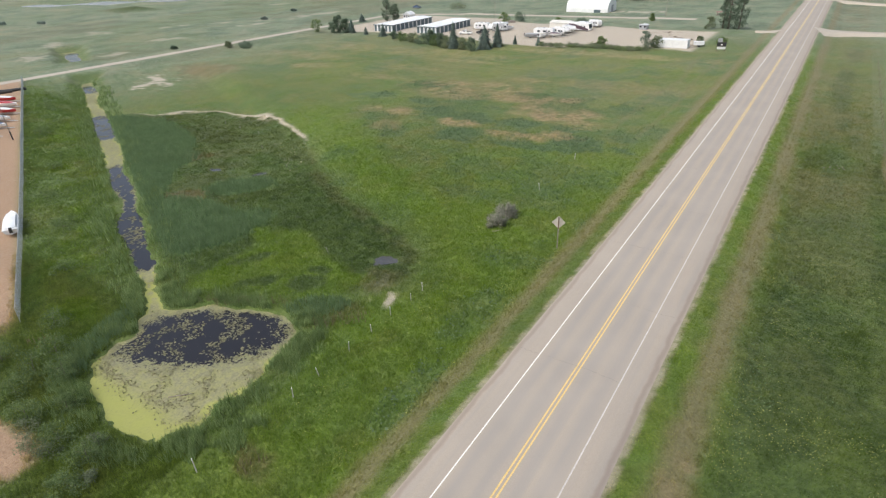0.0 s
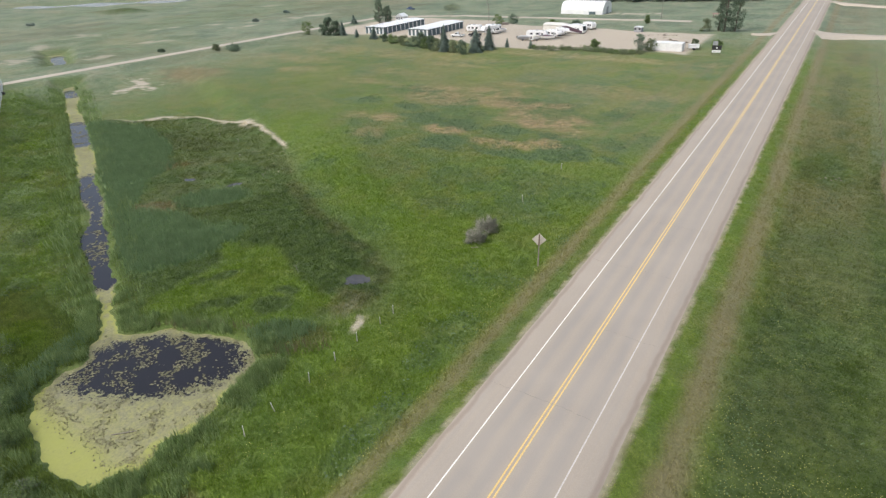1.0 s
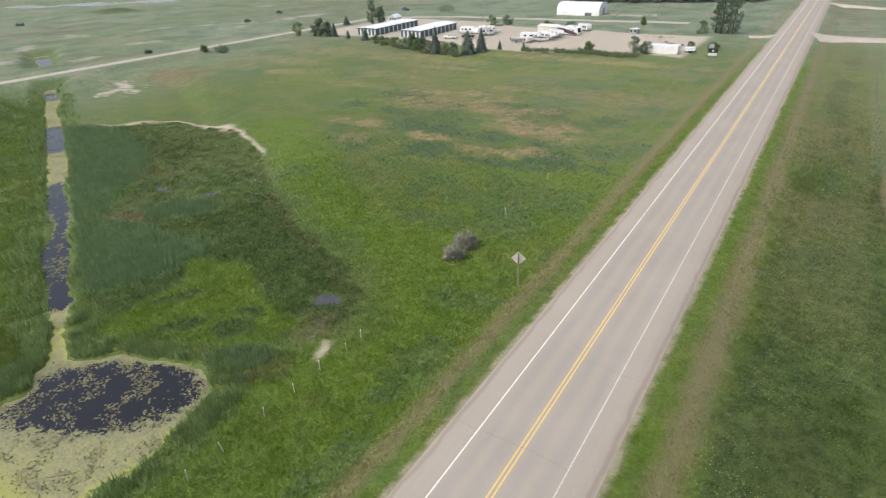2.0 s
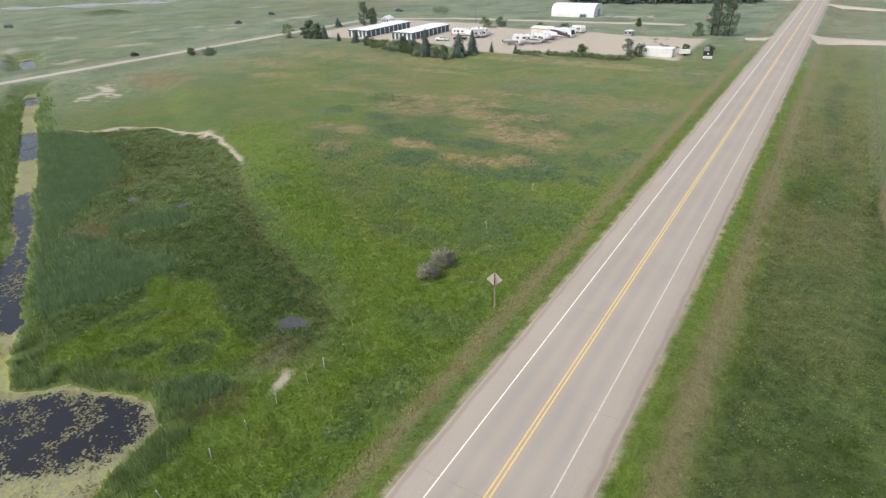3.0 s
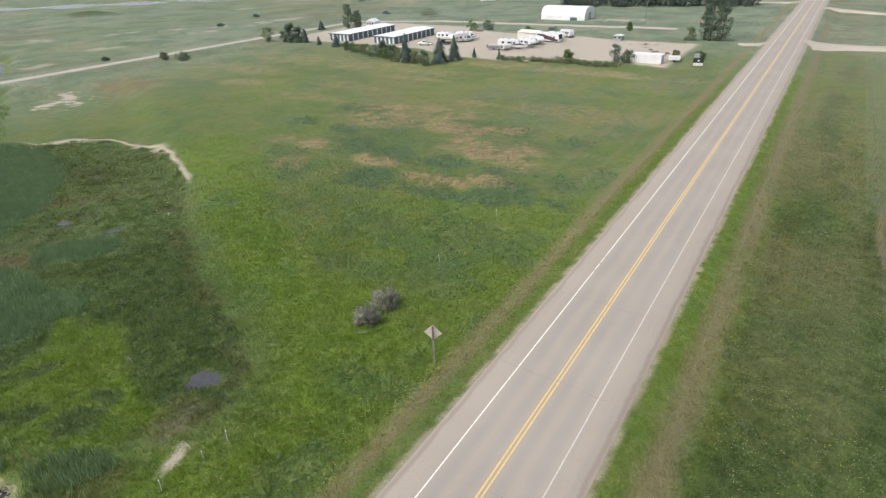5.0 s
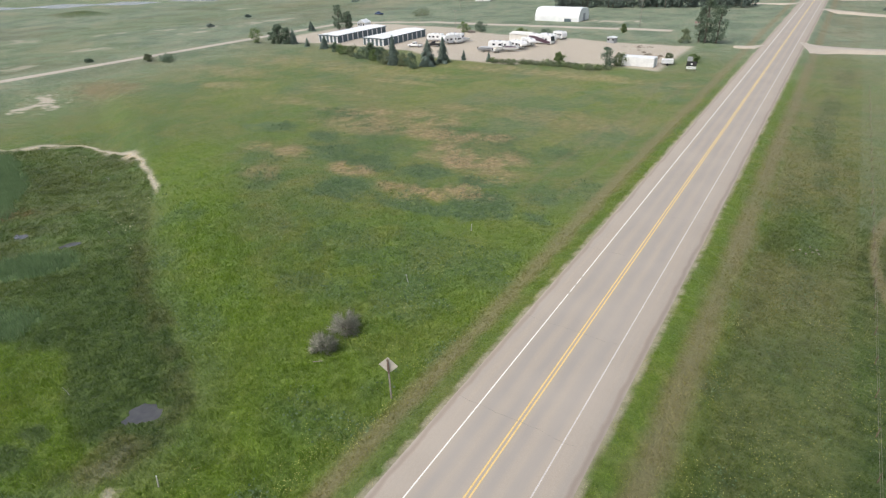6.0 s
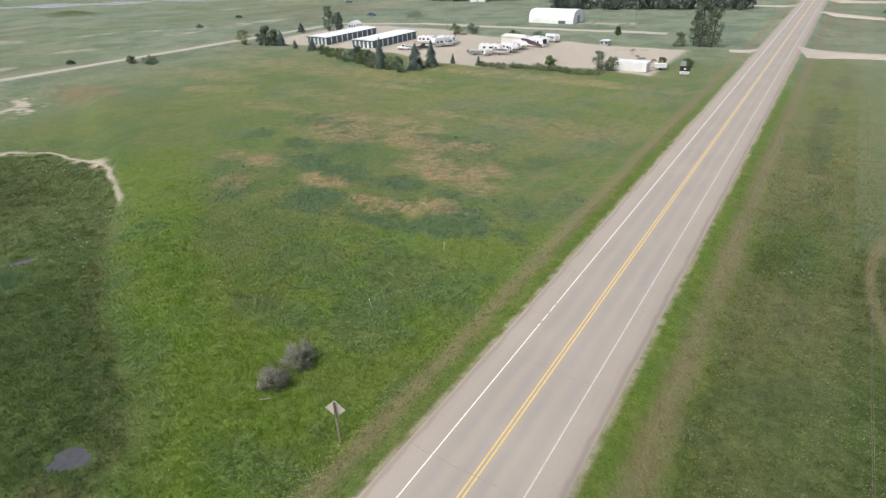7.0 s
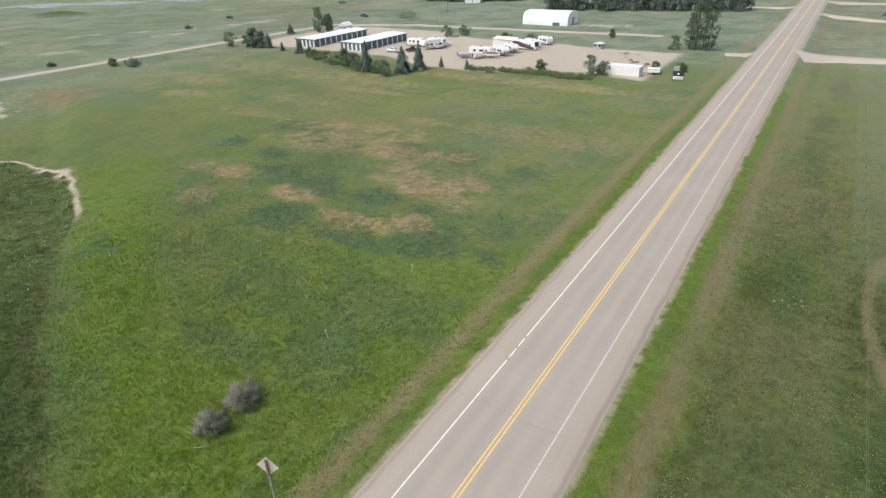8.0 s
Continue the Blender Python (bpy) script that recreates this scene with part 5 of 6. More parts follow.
def camper(x, y, turn, length, label, kind="travel", stripe=None, height=2.9, width=2.5):
    """A towed or driven camper; its nose points to +y before the turn."""
    ob = empty("camper", x, y, float(land(x, y)), turn)
    hw, b = width / 2, 0.55
    y0, y1, top = -length / 2, length / 2, height
    if kind == "fifth":
        side = [(y0, b), (y1 - 2.1, b), (y1 - 2.0, 1.35), (y1 - 0.15, 1.5), (y1, 2.1), (y1 - 0.7, top), (y0 + 0.15, top), (y0, top - 0.2)]
    elif kind == "motor":
        side = [(y0, 0.4), (y1 - 0.1, 0.4), (y1, 1.2), (y1 - 0.35, top - 0.25), (y1 - 0.8, top), (y0 + 0.1, top), (y0, top - 0.15)]
    else:
        side = [(y0, b), (y1 - 0.5, b), (y1, 1.2), (y1 - 0.15, top - 0.5), (y1 - 0.7, top), (y0 + 0.3, top), (y0, top - 0.4)]
    part("body", soften(prism(bmesh.new(), side, -hw, hw), 0.06), WHITE_PAINT, ob, "white fibreglass body")
    sides = (-1, 1)
    for s_ in sides:
        for f, wide in ((0.2, 0.9), (0.48, 1.1), (0.74, 0.7)):
            yy = y0 + f * length
            win = part("window", a_box(min(s_ * hw, s_ * (hw + 0.02)), max(s_ * hw, s_ * (hw + 0.02)), yy, yy + wide, 1.55, 2.15, bevel=0.008), GLASS, ob, "dark tinted window")
            part("window_frame", a_box(min(s_ * hw, s_ * (hw + 0.03)), max(s_ * hw, s_ * (hw + 0.03)), yy - 0.05, yy + wide + 0.05, 1.49, 1.545), GREY_PAINT, win)
        yy = y0 + 0.62 * length
        part("door", a_box(min(s_ * hw, s_ * (hw + 0.025)), max(s_ * hw, s_ * (hw + 0.025)), yy, yy + 0.65, 0.65, 2.4, bevel=0.008), GREY_PAINT if s_ > 0 else WHITE_STEEL, ob)
        band = bmesh.new()
        if kind == "motor":
            prism(band, [(y0 + 0.3, 1.6), (y1 - 2.6, 0.5), (y1 - 0.4, 0.5), (y1 - 0.4, 1.1), (y0 + 3.0, 2.7), (y0 + 0.3, 2.7)], s_ * hw, s_ * (hw + 0.035))
            part("stripe", band, stripe or MAROON, ob, "sweeping dark side stripe")
        else:
            prism(band, [(y0 + 0.1, 0.75), (y1 - 0.6, 0.75), (y1 - 0.9, 1.0), (y0 + 0.1, 1.0)], s_ * hw, s_ * (hw + 0.012))
            part("stripe", band, stripe or GREY_PAINT, ob, "grey side stripe")
        for k in (-0.45, 0.45):
            wheel(ob, s_ * (hw - 0.2), y0 + length * (0.38 if kind != "motor" else 0.3) + k)
        if kind == "motor":
            wheel(ob, s_ * (hw - 0.2), y1 - 1.1, 0.42)
    part("rear_window", a_box(-0.7, 0.7, y0 - 0.02, y0, 1.55, 2.15, bevel=0.008), GLASS, ob)
    part("bumper", a_box(-hw * 0.9, hw * 0.9, y0 - 0.18, y0 - 0.06, 0.5, 0.62, bevel=0.02), GALV, ob)
    part("air_conditioner", soften(a_box(-0.38, 0.38, -0.5, 0.4, top + 0.002, top + 0.26), 0.06), GREY_PAINT if kind == "travel" else WHITE_STEEL, ob, "rooftop air conditioner")
    for k in (-0.3, 0.28):
        part("roof_vent", soften(a_box(-0.2, 0.2, k * length, k * length + 0.4, top + 0.002, top + 0.1), 0.03), BLACK, ob, "dark roof vent")
    if kind == "travel":
        part("hitch", rod(a_rod((-0.5, y1 - 0.45, 0.5), (0, y1 + 0.9, 0.48), 0.05, sides=6), (0.5, y1 - 0.45, 0.5), (0, y1 + 0.9, 0.48), 0.05, sides=6), BLACK, ob)
        part("jack", a_rod((0, y1 + 0.75, 0.02), (0, y1 + 0.75, 0.8), 0.04, sides=6), BLACK, ob)
    if kind == "fifth":
        part("kingpin", a_box(-0.2, 0.2, y1 - 1.3, y1 - 0.9, 1.0, 1.44, bevel=0.02), BLACK, ob)
        for s_ in sides:
            part("landing_leg", a_rod((s_ * 0.8, y1 - 2.2, 0), (s_ * 0.8, y1 - 2.2, 0.6), 0.06, sides=6), BLACK, ob)
    if kind == "motor":
        part("windscreen", soften(prism(bmesh.new(), [(y1 + 0.005, 1.3), (y1 + 0.03, 1.3), (y1 - 0.29, top - 0.35), (y1 - 0.315, top - 0.35)], -hw * 0.92, hw * 0.92), 0.005), GLASS, ob)
    return tagged(ob, label, "camper", "campers in storage")


camper(-85.4, 218.8, -82, 8.1, "white travel trailer with dark windows parked on gravel")
camper(-79.8, 222.3, -120, 7.4, "white fifth-wheel trailer parked beside other campers", "fifth", BLUE_PAINT)
camper(-79.2, 229.0, -128, 7.0, "white fifth-wheel trailer with grey stripe on gravel", "fifth")
camper(-77.4, 236.4, -100, 10.0, "white motorhome with sweeping maroon side stripe", "motor", MAROON, 3.2)
camper(-77.0, 241.6, -120, 7.0, "white travel trailer parked behind the motorhome")
camper(-75.6, 249.6, -115, 5.5, "small white trailer at the back of the row")
camper(-118.8, 227.6, 97, 6.6, "white travel trailer beside the storage building")
camper(-109.3, 223.4, 160, 7.6, "tall white fifth-wheel trailer on gravel", "fifth", None, 3.3)
camper(-111.5, 230.5, 95, 7.0, "white travel trailer with dark windows parked on gravel")
camper(-107.2, 225.4, 150, 3.4, "small white enclosed cargo trailer", "travel", None, 2.2, 2.0)



def pickup(x, y, turn, paint, label, length=5.5):
    ob = empty("pickup_truck", x, y, float(land(x, y)), turn)
    h = length / 2
    low = [(-h, 0.45), (h, 0.45), (h, 0.95), (h - 0.25, 1.05), (-h, 1.05)]
    part("body", soften(prism(bmesh.new(), low, -0.95, 0.95), 0.05), paint, ob)
    cab = [(-0.35, 1.05), (1.45, 1.05), (0.75, 1.72), (0.55, 1.78), (-0.15, 1.78), (-0.3, 1.7)]
    part("cab", soften(prism(bmesh.new(), cab, -0.82, 0.82), 0.05), paint, ob)
    part("windscreen", prism(bmesh.new(), [(1.42, 1.12), (1.45, 1.12), (0.82, 1.70), (0.79, 1.70)], -0.72, 0.72), GLASS, ob)
    for s_ in (-1, 1):
        part("side_window", a_box(min(s_ * .82, s_ * .835), max(s_ * .82, s_ * .835), -0.15, 0.75, 1.22, 1.62), GLASS, ob)
        for yy in (-h + 1.05, h - 0.95):
            wheel(ob, s_ * 0.86, yy, 0.38, 0.24)
        part("headlight", a_box(min(s_ * .6, s_ * .9), max(s_ * .6, s_ * .9), h, h + 0.02, 0.72, 0.9), GALV, ob)
    part("bed_floor", a_box(-0.75, 0.75, -h + 0.12, -0.45, 1.052, 1.06), BLACK, ob, "dark open load bed")
    part("bumper", a_box(-0.9, 0.9, h + 0.02, h + 0.14, 0.42, 0.62, bevel=0.02), GALV, ob)
    return tagged(ob, label, "pickup truck")


pickup(-118.3, 213.0, 100, WHITE_PAINT, "white pickup truck parked in front of the storage building")
pickup(-111.8, 216.0, 110, BLACK, "black pickup truck parked on gravel beside a spruce", 5.2)
pickup(-203, 297, 80, BLUE_PAINT, "blue pickup truck on the far lane", 5.2)


def boat(x, y, turn, length, hull_paint, deck_paint, label, z=None):
    """A motor boat on its trailer; the bow points to +y before the turn."""
    ob = empty("boat", x, y, float(land(x, y)) if z is None else z, turn)
    n, bm, rings = 10, bmesh.new(), []
    for i in range(n + 1):
        f = i / n
        w = 1.05 * (1 - max(0, (f - 0.45) / 0.55) ** 2.2) + 0.02
        k = 0.55 + 0.35 * max(0, (f - 0.5) / 0.5) ** 2
        yy = (f - 0.5) * length
        rings.append([bm.verts.new(c) for c in ((0, yy, k), (w * 0.75, yy, k + 0.25), (w, yy, 1.35 + 0.15 * f), (-w, yy, 1.35 + 0.15 * f), (-w * 0.75, yy, k + 0.25))])
    for a, b in zip(rings, rings[1:]):
        for j in range(5):
            bm.faces.new((a[j], a[(j + 1) % 5], b[(j + 1) % 5], b[j]))
    bm.faces.new(rings[0])
    bm.faces.new(rings[-1][::-1])
    bmesh.ops.recalc_face_normals(bm, faces=bm.faces)
    part("hull", bm, hull_paint, ob)
    deck = bmesh.new()
    prism(deck, [(-length * 0.46, 1.36), (length * 0.36, 1.48), (length * 0.1, 1.75), (-length * 0.3, 1.85), (-length * 0.44, 1.6)], -0.72, 0.72)
    part("cover", soften(deck, 0.08), deck_paint, ob, "fitted boat cover")
    part("outboard", soften(a_box(-0.2, 0.2, -length / 2 - 0.4, -length / 2 - 0.02, 0.9, 1.7), 0.05), BLACK, ob)
    frame_ = bmesh.new()
    for s_ in (-1, 1):
        rod(frame_, (s_ * 0.6, -length * 0.45, 0.45), (s_ * 0.3, length * 0.45, 0.45), 0.05, sides=6)
        rod(frame_, (s_ * 0.3, length * 0.45, 0.45), (0, length * 0.72, 0.45), 0.05, sides=6)
    part("trailer_frame", frame_, GALV, ob)
    for s_ in (-1, 1):
        wheel(ob, s_ * 0.95, -length * 0.12, 0.3, 0.18)
        part("mudguard", soften(a_box(s_ * 0.95 - 0.13, s_ * 0.95 + 0.13, -length * 0.12 - 0.4, -length * 0.12 + 0.4, 0.62, 0.67), 0.015), GALV, ob)
    return tagged(ob, label, "boat", "boats on trailers")


boat(-88.1, 213.4, -75, 5.6, GREY_PAINT, GALV, "grey aluminium fishing boat on a trailer")
boat(-83.8, 214.6, -20, 5.2, WHITE_PAINT, TAN, "white motor boat with a pale cover on a trailer")
boat(-79.8, 216.6, -85, 5.4, WHITE_PAINT, MAROON, "white motor boat with a dark cover on a trailer")
boat(-86.5, 26.45, 66, 8.2, WHITE_PAINT, WHITE_STEEL, "white cabin motor boat alone on the bare earth lot")
boat(-106.6, 229.0, -40, 5.0, WHITE_PAINT, GREY_PAINT, "white motor boat on a trailer beside campers")
for i, (s_, d, a, b) in enumerate(((131, -21, RED_PAINT, WHITE_PAINT), (123.5, -20.5, WHITE_PAINT, RED_PAINT), (116, -20.5, RED_PAINT, WHITE_PAINT), (109, -21.5, WHITE_PAINT, GREY_PAINT), (102, -22.0, WHITE_PAINT, BLUE_PAINT), (95, -24, GREY_PAINT, WHITE_PAINT))):
    x, y = ditch_point(s_, d)
    boat(x, y, -62, 8.0, a, b, ("red" if a is RED_PAINT else "white" if a is WHITE_PAINT else "grey") + " motor boat parked in a row on the earth lot")


# ---- buildings ----
CREAM = surface("cream_fabric", (0.60, 0.58, 0.52), (0.72, 0.70, 0.64), 1.5, 0.7)
def storage(x0, x1, y0, y1, label):
    """A long low block of lock-up units with roller doors on three sides."""
    ob = empty("storage_building", (x0 + x1) / 2, (y0 + y1) / 2, -1.15)
    hx, hy, h = (x1 - x0) / 2, (y1 - y0) / 2, 2.75
    part("wall", a_box(-hx, hx, -hy, hy, -0.3, h), WHITE_STEEL, ob, "white steel wall")
    roof = bmesh.new()
    prism(roof, [(-hx - 0.3, h + 0.003), (hx + 0.3, h + 0.003), (hx + 0.3, h + 0.15), (0, h + 0.55), (-hx - 0.3, h + 0.15)], -hy - 0.3, hy + 0.3)
    for v in roof.verts:
        v.co = Vector((v.co.y, v.co.x, v.co.z))
    bmesh.ops.recalc_face_normals(roof, faces=roof.faces)
    top = part("roof", roof, WHITE_STEEL, ob, "low white ribbed steel roof")
    for k in np.arange(-hy, hy, 1.2):
        rib = bmesh.new()
        for s_ in (-1, 1):
            rod(rib, (0, k, h + 0.56), (s_ * (hx + 0.28), k, h + 0.165), 0.03, sides=4)
        part("roof_rib", rib, WHITE_STEEL, top)
    part("fascia", a_box(-hx - 0.33, hx + 0.33, -hy - 0.34, -hy - 0.305, h - 0.12, h + 0.2), DARK_TEAL, ob, "dark green trim")
    part("fascia", a_box(hx + 0.305, hx + 0.34, -hy - 0.3, hy + 0.3, h - 0.12, h + 0.14), DARK_TEAL, ob, "dark green trim")
    n = round(2 * hy / 3.1)
    for i in range(n):
        a = -hy + (i + 0.12) * 2 * hy / n
        d = part("roller_door", a_box(hx, hx + 0.05, a, a + 2 * hy / n * 0.76, 0, h - 0.2), DARK_TEAL, ob, "dark green roller door")
        for z in (0.6, 1.2, 1.8):
            part("door_rib", a_box(hx + 0.051, hx + 0.07, a, a + 2 * hy / n * 0.76, z, z + 0.05), DARK_TEAL, d)
    for i in range(5):
        a = -hx + (i + 0.12) * 2 * hx / 5
        d = part("roller_door", a_box(a, a + 2 * hx / 5 * 0.55, -hy - 0.05, -hy, 0, h - 0.2), DARK_TEAL, ob, "dark green roller door")
        part("door_rib", a_box(a, a + 2 * hx / 5 * 0.55, -hy - 0.07, -hy - 0.051, 1.2, 1.25), DARK_TEAL, d)
    return tagged(ob, label, "storage building", "storage buildings")


storage(-164.2, -154.2, 209.3, 241, "low white lock-up storage building with dark green doors")
storage(-140.8, -130.8, 209.5, 238, "low white lock-up storage building with dark green doors")


def gable_house(name, x, y, turn, w, l, h, label, material=WHITE_PAINT, roof_m=None, pitch=0.32):
    ob = empty(name, x, y, float(land(x, y)) - 0.05, turn)
    part("wall", a_box(-w / 2, w / 2, -l / 2, l / 2, 0, h), material, ob)
    g = bmesh.new()
    prism(g, [(-w / 2 - 0.3, h + 0.003), (w / 2 + 0.3, h + 0.003), (0, h + w * pitch)], -l / 2 - 0.3, l / 2 + 0.3)
    for v in g.verts:
        v.co = Vector((v.co.y, v.co.x, v.co.z))
    bmesh.ops.recalc_face_normals(g, faces=g.faces)
    part("roof", g, roof_m or WHITE_STEEL, ob)
    part("door", a_box(-0.5, 0.5, -l / 2 - 0.03, -l / 2, 0.05, min(2.0, h - 0.2)), GREY_PAINT, ob)
    for s_ in (-1, 1):
        win = part("window", a_box(s_ * w * 0.3 - 0.35, s_ * w * 0.3 + 0.35, -l / 2 - 0.03, -l / 2, h * 0.45, h * 0.8), GLASS, ob)
        part("sill", a_box(s_ * w * 0.3 - 0.42, s_ * w * 0.3 + 0.42, -l / 2 - 0.06, -l / 2, h * 0.45 - 0.06, h * 0.45 - 0.004), WHITE_STEEL, win)
    return tagged(ob, label, "building")


gable_house("small_house", -176, 252, 5, 4.4, 4.6, 2.2, "small white gabled building behind the storage units")
gable_house("garden_shed", -54.8, 248.6, -6, 2.9, 2.4, 1.9, "small grey garden shed with a white roof on the gravel", GREY_PAINT, WHITE_STEEL, 0.1)
gable_house("farmhouse", -186, 386, 20, 10, 9, 3.6, "pale farmhouse between distant trees", WHITE_STEEL, GREY_PAINT)
gable_house("fabric_shelter", -87.5, 242, 84, 6.5, 8.5, 2.6, "cream fabric-covered shelter in the gravel yard", CREAM, CREAM, 0.1)


def quonset(x0, x1, y0, y1, h):
    """A long arched membrane hall; its ridge runs along x."""
    ob = empty("fabric_hall", (x0 + x1) / 2, (y0 + y1) / 2, -1.2)
    hx, hy = (x1 - x0) / 2, (y1 - y0) / 2
    arc = [(-hy * math.copysign(abs(math.cos(a)) ** 0.62, math.cos(a)), h * math.sin(a) ** 0.62 if math.sin(a) > 0 else 0.0) for a in [math.pi * i / 18 for i in range(19)]]
    part("cover", prism(bmesh.new(), arc, -hx, hx), MEMBRANE, ob, "taut white membrane cover")
    for k in np.linspace(-hx + 0.2, hx - 0.2, 9):
        bm = bmesh.new()
        for (a, b), (c, d) in zip(arc, arc[1:]):
            rod(bm, (k, a * 1.003, b * 1.003), (k, c * 1.003, d * 1.003), 0.06, sides=5)
        part("rib", bm, MEMBRANE, ob)
    part("door", a_box(hx + 0.002, hx + 0.06, -1.5, 1.5, 0, 3.4), GREY_PAINT, ob, "grey end door")
    part("side_door", soften(a_box(hx * 0.35, hx * 0.35 + 3.4, -hy - 0.12, -hy + 0.3, 0, 1.5), 0.04), DARK_TEAL, ob, "dark low opening in the side")
    return tagged(ob, "large white membrane hall with rounded roof", "hall")


quonset(-109, -87.0, 299, 312, 5.9)


def container(x, y, turn):
    ob = empty("shipping_container", x, y, float(land(x, y)) - 0.05, turn)
    hx, hy, h = 5.6, 1.9, 2.75
    part("body", a_box(-hx, hx, -hy, hy, 0.15, h, bevel=0.04), WHITE_PAINT, ob)
    for k in np.arange(-hx + 0.3, hx - 0.2, 0.6):
        part("rib", a_box(k, k + 0.28, -hy - 0.05, -hy - 0.003, 0.3, h - 0.15), WHITE_PAINT, ob)
    for s_ in (-1, 1):
        part("end_door", a_box(hx + 0.003, hx + 0.05, min(s_ * .05, s_ * 1.8), max(s_ * .05, s_ * 1.8), 0.3, h - 0.12, bevel=0.01), WHITE_STEEL, ob)
        part("lock_bar", a_rod((hx + 0.09, s_ * 0.5, 0.3), (hx + 0.09, s_ * 0.5, h - 0.2), 0.03, sides=6), GALV, ob)
        part("skid", a_box(-hx + 0.1, hx - 0.1, s_ * 1.4 - 0.12, s_ * 1.4 + 0.12, -0.05, 0.147), BLACK, ob)
    return tagged(ob, "long white shipping container beside low bushes", "container")


container(-34.4, 209.1, 0)


def billboard(x, y, turn):
    ob = empty("sign_board", x, y, float(land(x, y)), turn)
    for s_ in (-1, 1):
        part("post", a_box(s_ * 1.15 - 0.08, s_ * 1.15 + 0.08, 0.02, 0.18, -0.3, 2.9), WOOD_BROWN, ob)
    part("upper_board", a_box(-1.3, 0.1, -0.06, 0.0, 2.85, 4.1, bevel=0.01), GREY_PAINT, ob, "grey upper board")
    part("board", a_box(-1.35, 1.35, -0.06, 0.0, 1.5, 2.8, bevel=0.01), BLACK, ob, "dark main board")
    panel = part("panel", a_box(-1.25, 1.25, -0.08, -0.062, 0.7, 1.45, bevel=0.005), WHITE_PAINT, ob, "white lower panel")
    part("mark", a_box(-0.25, 0.25, -0.075, -0.062, 1.9, 2.3), WHITE_PAINT, ob, "pale mark")
    for k in (0.9, 1.15):
        part("text_bar", a_box(-0.9, 0.9, -0.09, -0.082, k, k + 0.1), GREY_PAINT, panel, "unreadable grey line of text")
    return tagged(ob, "dark roadside sign board with a white panel", "sign board")


billboard(-18.1, 205.6, 12)


def utility_trailer(x, y, turn):
    ob = empty("utility_trailer", x, y, float(land(x, y)), turn)
    part("box", soften(a_box(-1.6, 1.6, -0.9, 0.9, 0.6, 1.75), 0.05), WHITE_PAINT, ob)
    part("drawbar", a_rod((-1.6, 0, 0.6), (-2.9, 0, 0.5), 0.05, sides=6), BLACK, ob)
    part("axle", a_rod((0, -0.95, 0.33), (0, 0.95, 0.33), 0.04, sides=6), BLACK, ob)
    for s_ in (-1, 1):
        part("wheel", a_rod((0, s_ * 0.98 - 0.1, 0.33), (0, s_ * 0.98 + 0.1, 0.33), 0.33, sides=14), BLACK, ob)
    return tagged(ob, "small white box trailer beside the container", "trailer")


utility_trailer(-26.4, 213.4, 20)


def power_pole(x, y, h, label="weathered wooden power pole in the pasture"):
    ob = empty("power_pole", x, y, float(land(x, y)))
    part("pole", a_rod((0, 0, -0.3), (0, 0, h), 0.15, 0.10, sides=8), WOOD_GREY, ob)
    part("crossarm", a_box(-0.9, 0.9, -0.06, 0.06, h - 0.5, h - 0.36), WOOD_GREY, ob)
    for k in (-0.8, 0, 0.8):
        part("insulator", a_rod((k, 0, h - 0.358), (k, 0, h - 0.2), 0.05, 0.03, sides=6), GREY_PAINT, ob)
    return tagged(ob, label, "power pole", "power poles")


for x, y, h in ((-56.7, 290.5, 10.7), (-170, 330, 10), (-131, 262, 8)):
    power_pole(x, y, h)
px_, py_ = ditch_point(89, -17.5)
yard_light = empty("lamp_pole", px_, py_, float(land(px_, py_)))
part("pole", a_rod((0, 0, -0.3), (-0.4, 0, 9.5), 0.11, 0.07, sides=8), WOOD_GREY, yard_light)
part("base_wrap", a_rod((0, 0, 0), (-0.08, 0, 1.9), 0.15, 0.14, sides=8), BLACK, yard_light, "black protective sleeve")
part("lamp_head", soften(a_box(-0.9, -0.35, -0.12, 0.12, 9.35, 9.5), 0.04), GREY_PAINT, yard_light)
tagged(yard_light, "tall pale lamp pole with a dark base on the earth lot", "lamp pole")

# dark culvert pipe and pallets at the far end of the lot
for i, (s_, d) in enumerate(((146, -20.5), (144.5, -24))):
    x, y = ditch_point(s_, d)
    pipe = part("culvert_pipe", a_rod((-4.5, 0, 0.45), (4.5, 0, 0.45), 0.45, sides=16), BLACK, None)
    pipe.matrix_world = pose(x, y, float(land(x, y)), 0, 0, 62)
    tagged(pipe, "long black culvert pipe lying on bare earth", "pipe", "pipes")



def snag(x, y, height, seed):
    """A small dead forked stem standing in the marsh."""
    r = random.Random(seed)
    ob = empty("dead_snag", x, y, float(land(x, y)), r.uniform(0, 360))
    fork = height * 0.55
    part("stem", a_rod((0, 0, -0.2), (0.1, 0.05, fork), 0.045, 0.03, sides=6), BLEACHED, ob)
    for k in range(4):
        a = r.uniform(0, 6.283)
        lean = height * r.uniform(0.2, 0.5)
        part("limb", a_rod((0.09, 0.045, fork * 0.97), (math.cos(a) * lean, math.sin(a) * lean, height * r.uniform(0.75, 1.0)), 0.022, 0.01, sides=5), BLEACHED, ob)
    return tagged(ob, "small bleached dead stem standing in the dark marsh", "dead stem", "dead stems in the marsh")


BLEACHED = surface("bleached_deadwood", (0.28, 0.27, 0.24), (0.44, 0.42, 0.38), 8, 0.9)
for i, (x, y, h) in enumerate(((-97.5, 78.5, 0.9), (-105.6, 80.7, 0.8), (-90.6, 77.9, 0.9), (-81.9, 71.2, 0.8), (-68.8, 65.8, 0.9), (-38.6, 44.8, 1.0))):
    snag(x, y, h, 900 + i)

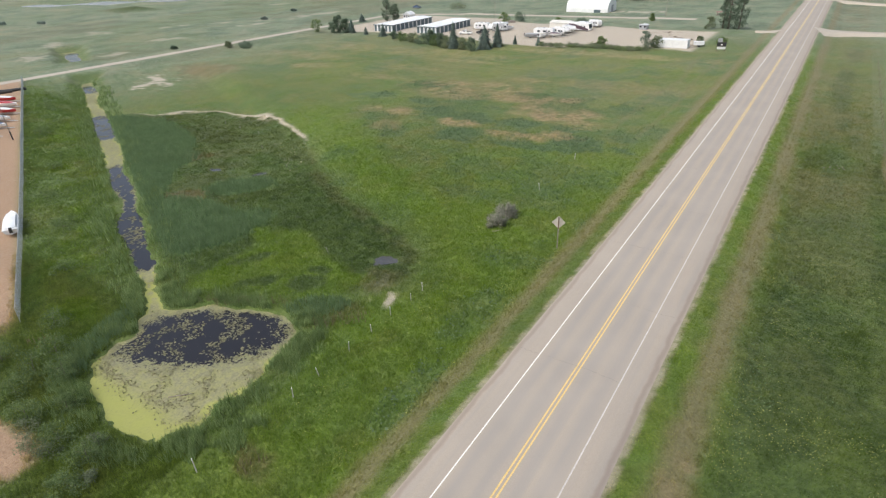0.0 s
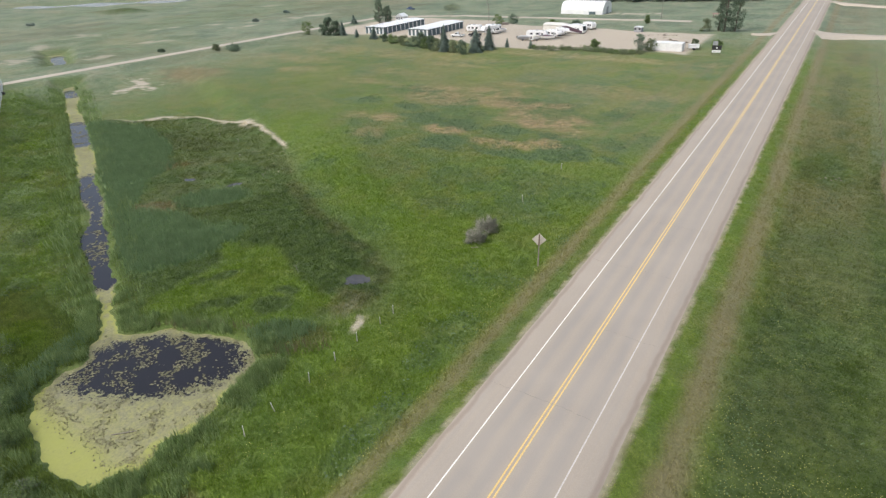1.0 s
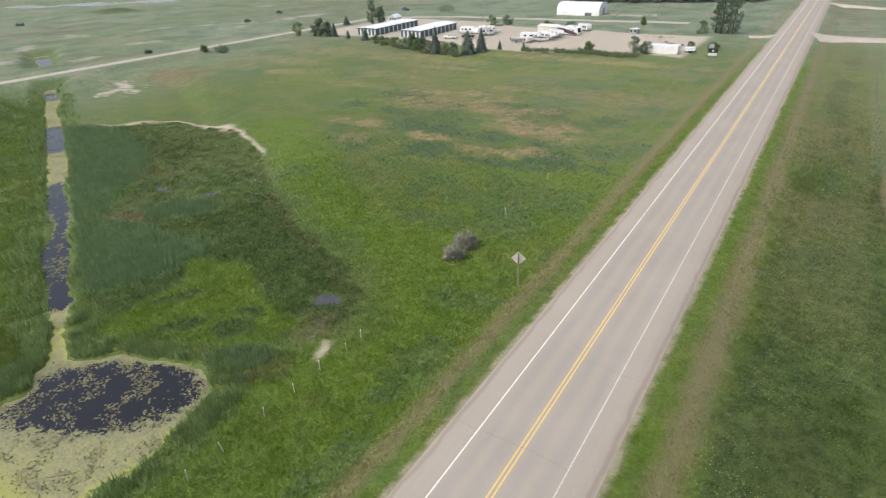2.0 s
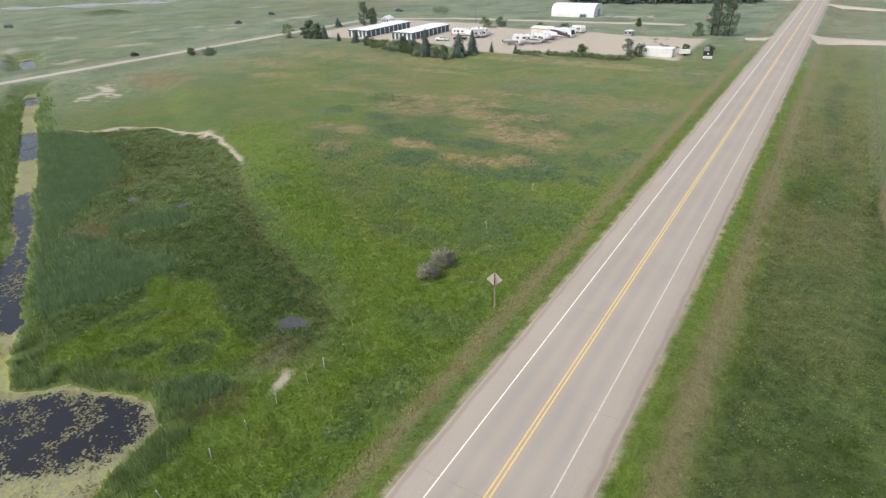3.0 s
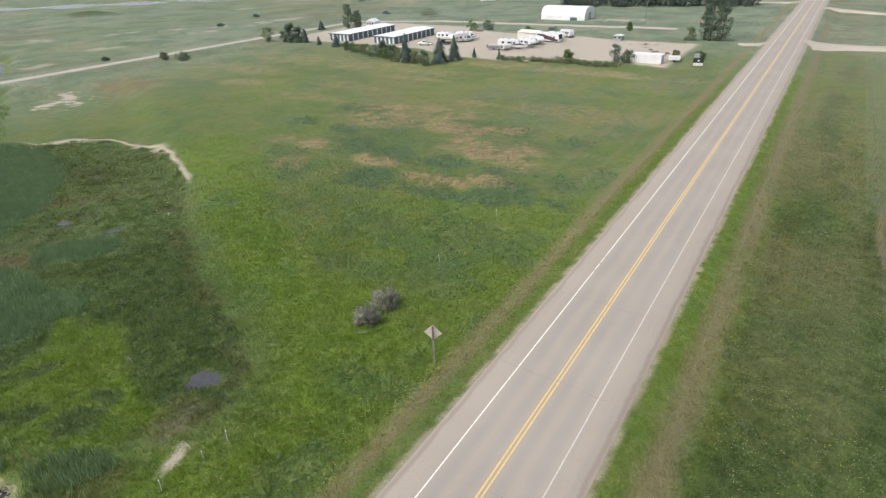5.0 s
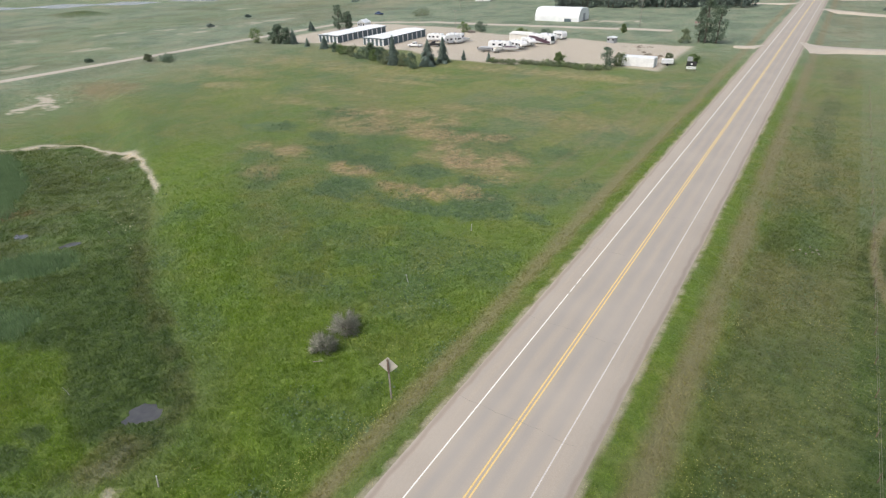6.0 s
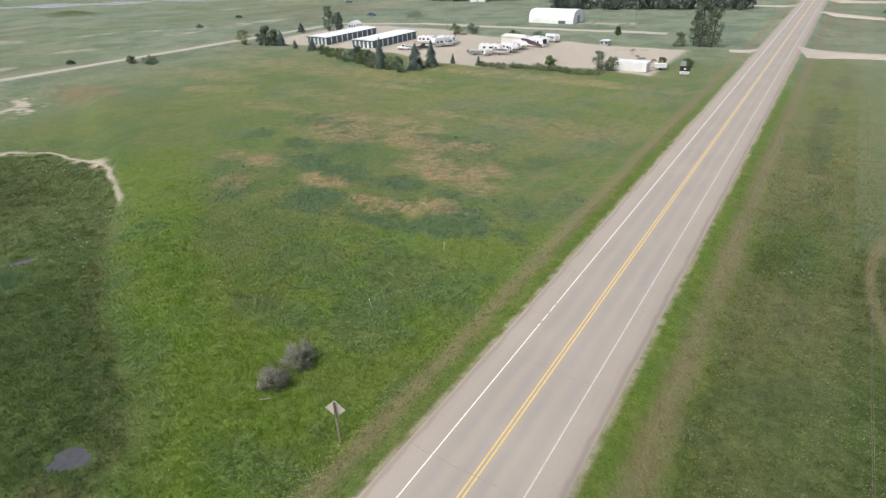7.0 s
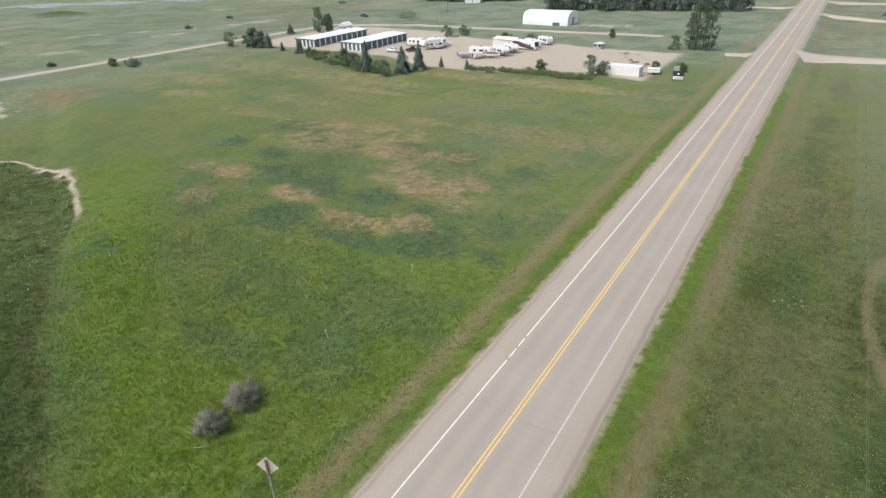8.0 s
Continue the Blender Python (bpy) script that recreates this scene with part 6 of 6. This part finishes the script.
gxs, gys = scatter(24000, -130, -60, 60, 90, 21, lambda x, y: ss(9, 1, marsh_edge(x, y)) * (marsh_edge(x, y) > 0) * ss(0.5, 0.64, rough(x, y, 2.5, 22)) * 0.35)
flecks("pale_seed_heads", gxs, gys, land(gxs, gys) + 0.45, 0.11, WHITE_FLOWER, "pale seed heads along the marsh rim", "flowers")


def feeder(x, y, turn):
    ob = empty("livestock_feeder", x, y, float(land(x, y)), turn)
    part("trough", soften(a_box(-1.9, 1.9, -0.6, 0.6, 0.35, 0.75), 0.03), WOOD_GREY, ob)
    for sx in (-1.7, 1.7):
        for sy in (-0.5, 0.5):
            part("leg", a_box(sx - 0.06, sx + 0.06, sy - 0.06, sy + 0.06, 0, 1.5), WOOD_BROWN, ob)
    g = bmesh.new()
    prism(g, [(-1.0, 1.5), (1.0, 1.5), (0, 2.0)], -2.2, 2.2)
    part("roof", g, RUSTY, ob, "faded red-brown roof")
    return tagged(ob, "low roofed livestock feeder in the pasture", "feeder")


RUSTY = surface("faded_red_roof", (0.22, 0.13, 0.11), (0.33, 0.21, 0.18), 2, 0.7)
feeder(-34.6, 300.5, 14)


def pallet_stack(x, y, turn):
    ob = empty("pallet_stack", x, y, float(land(x, y)), turn)
    for k in range(5):
        for yy in (-0.5, 0.0, 0.5):
            part("bearer", a_box(-1.5, 1.5, yy - 0.05, yy + 0.05, k * 0.2, k * 0.2 + 0.11), WOOD_GREY, ob)
        for xx in np.arange(-1.45, 1.4, 0.42):
            part("board", a_box(xx, xx + 0.24, -0.6, 0.6, k * 0.2 + 0.113, k * 0.2 + 0.196), WOOD_GREY, ob)
    return tagged(ob, "stack of weathered grey pallets between two bushes", "pallets")


pallet_stack(-116.6, 252.2, 18)

# heaps of soil and brush on the gravel
HEAP = surface("dark_soil", (0.13, 0.105, 0.075), (0.24, 0.20, 0.15), 4, 0.95)
for i in range(16):
    r = random.Random(800 + i)
    bm = bmesh.new()
    bmesh.ops.create_icosphere(bm, subdivisions=3, radius=1.0)
    sc = (r.uniform(0.8, 2.2), r.uniform(0.6, 1.3), r.uniform(0.25, 0.6))
    for v in bm.verts:
        k = 0.8 + 0.5 * noise.noise(v.co * 1.7 + Vector((i * 5, 1, 2)))
        v.co = Vector((v.co.x * sc[0] * k, v.co.y * sc[1] * k, max(-0.05, v.co.z * sc[2] * k)))
    heap = part("soil_heap", bm, HEAP if i % 2 else GRAVEL, None)
    x, y = -48 + r.uniform(0, 20), 218 + r.uniform(0, 26)
    heap.matrix_world = pose(x, y, float(land(x, y)), 0, 0, r.uniform(0, 180))
    tagged(heap, "low heap of soil and dead weeds on the gravel", "heap", "heaps on the gravel")
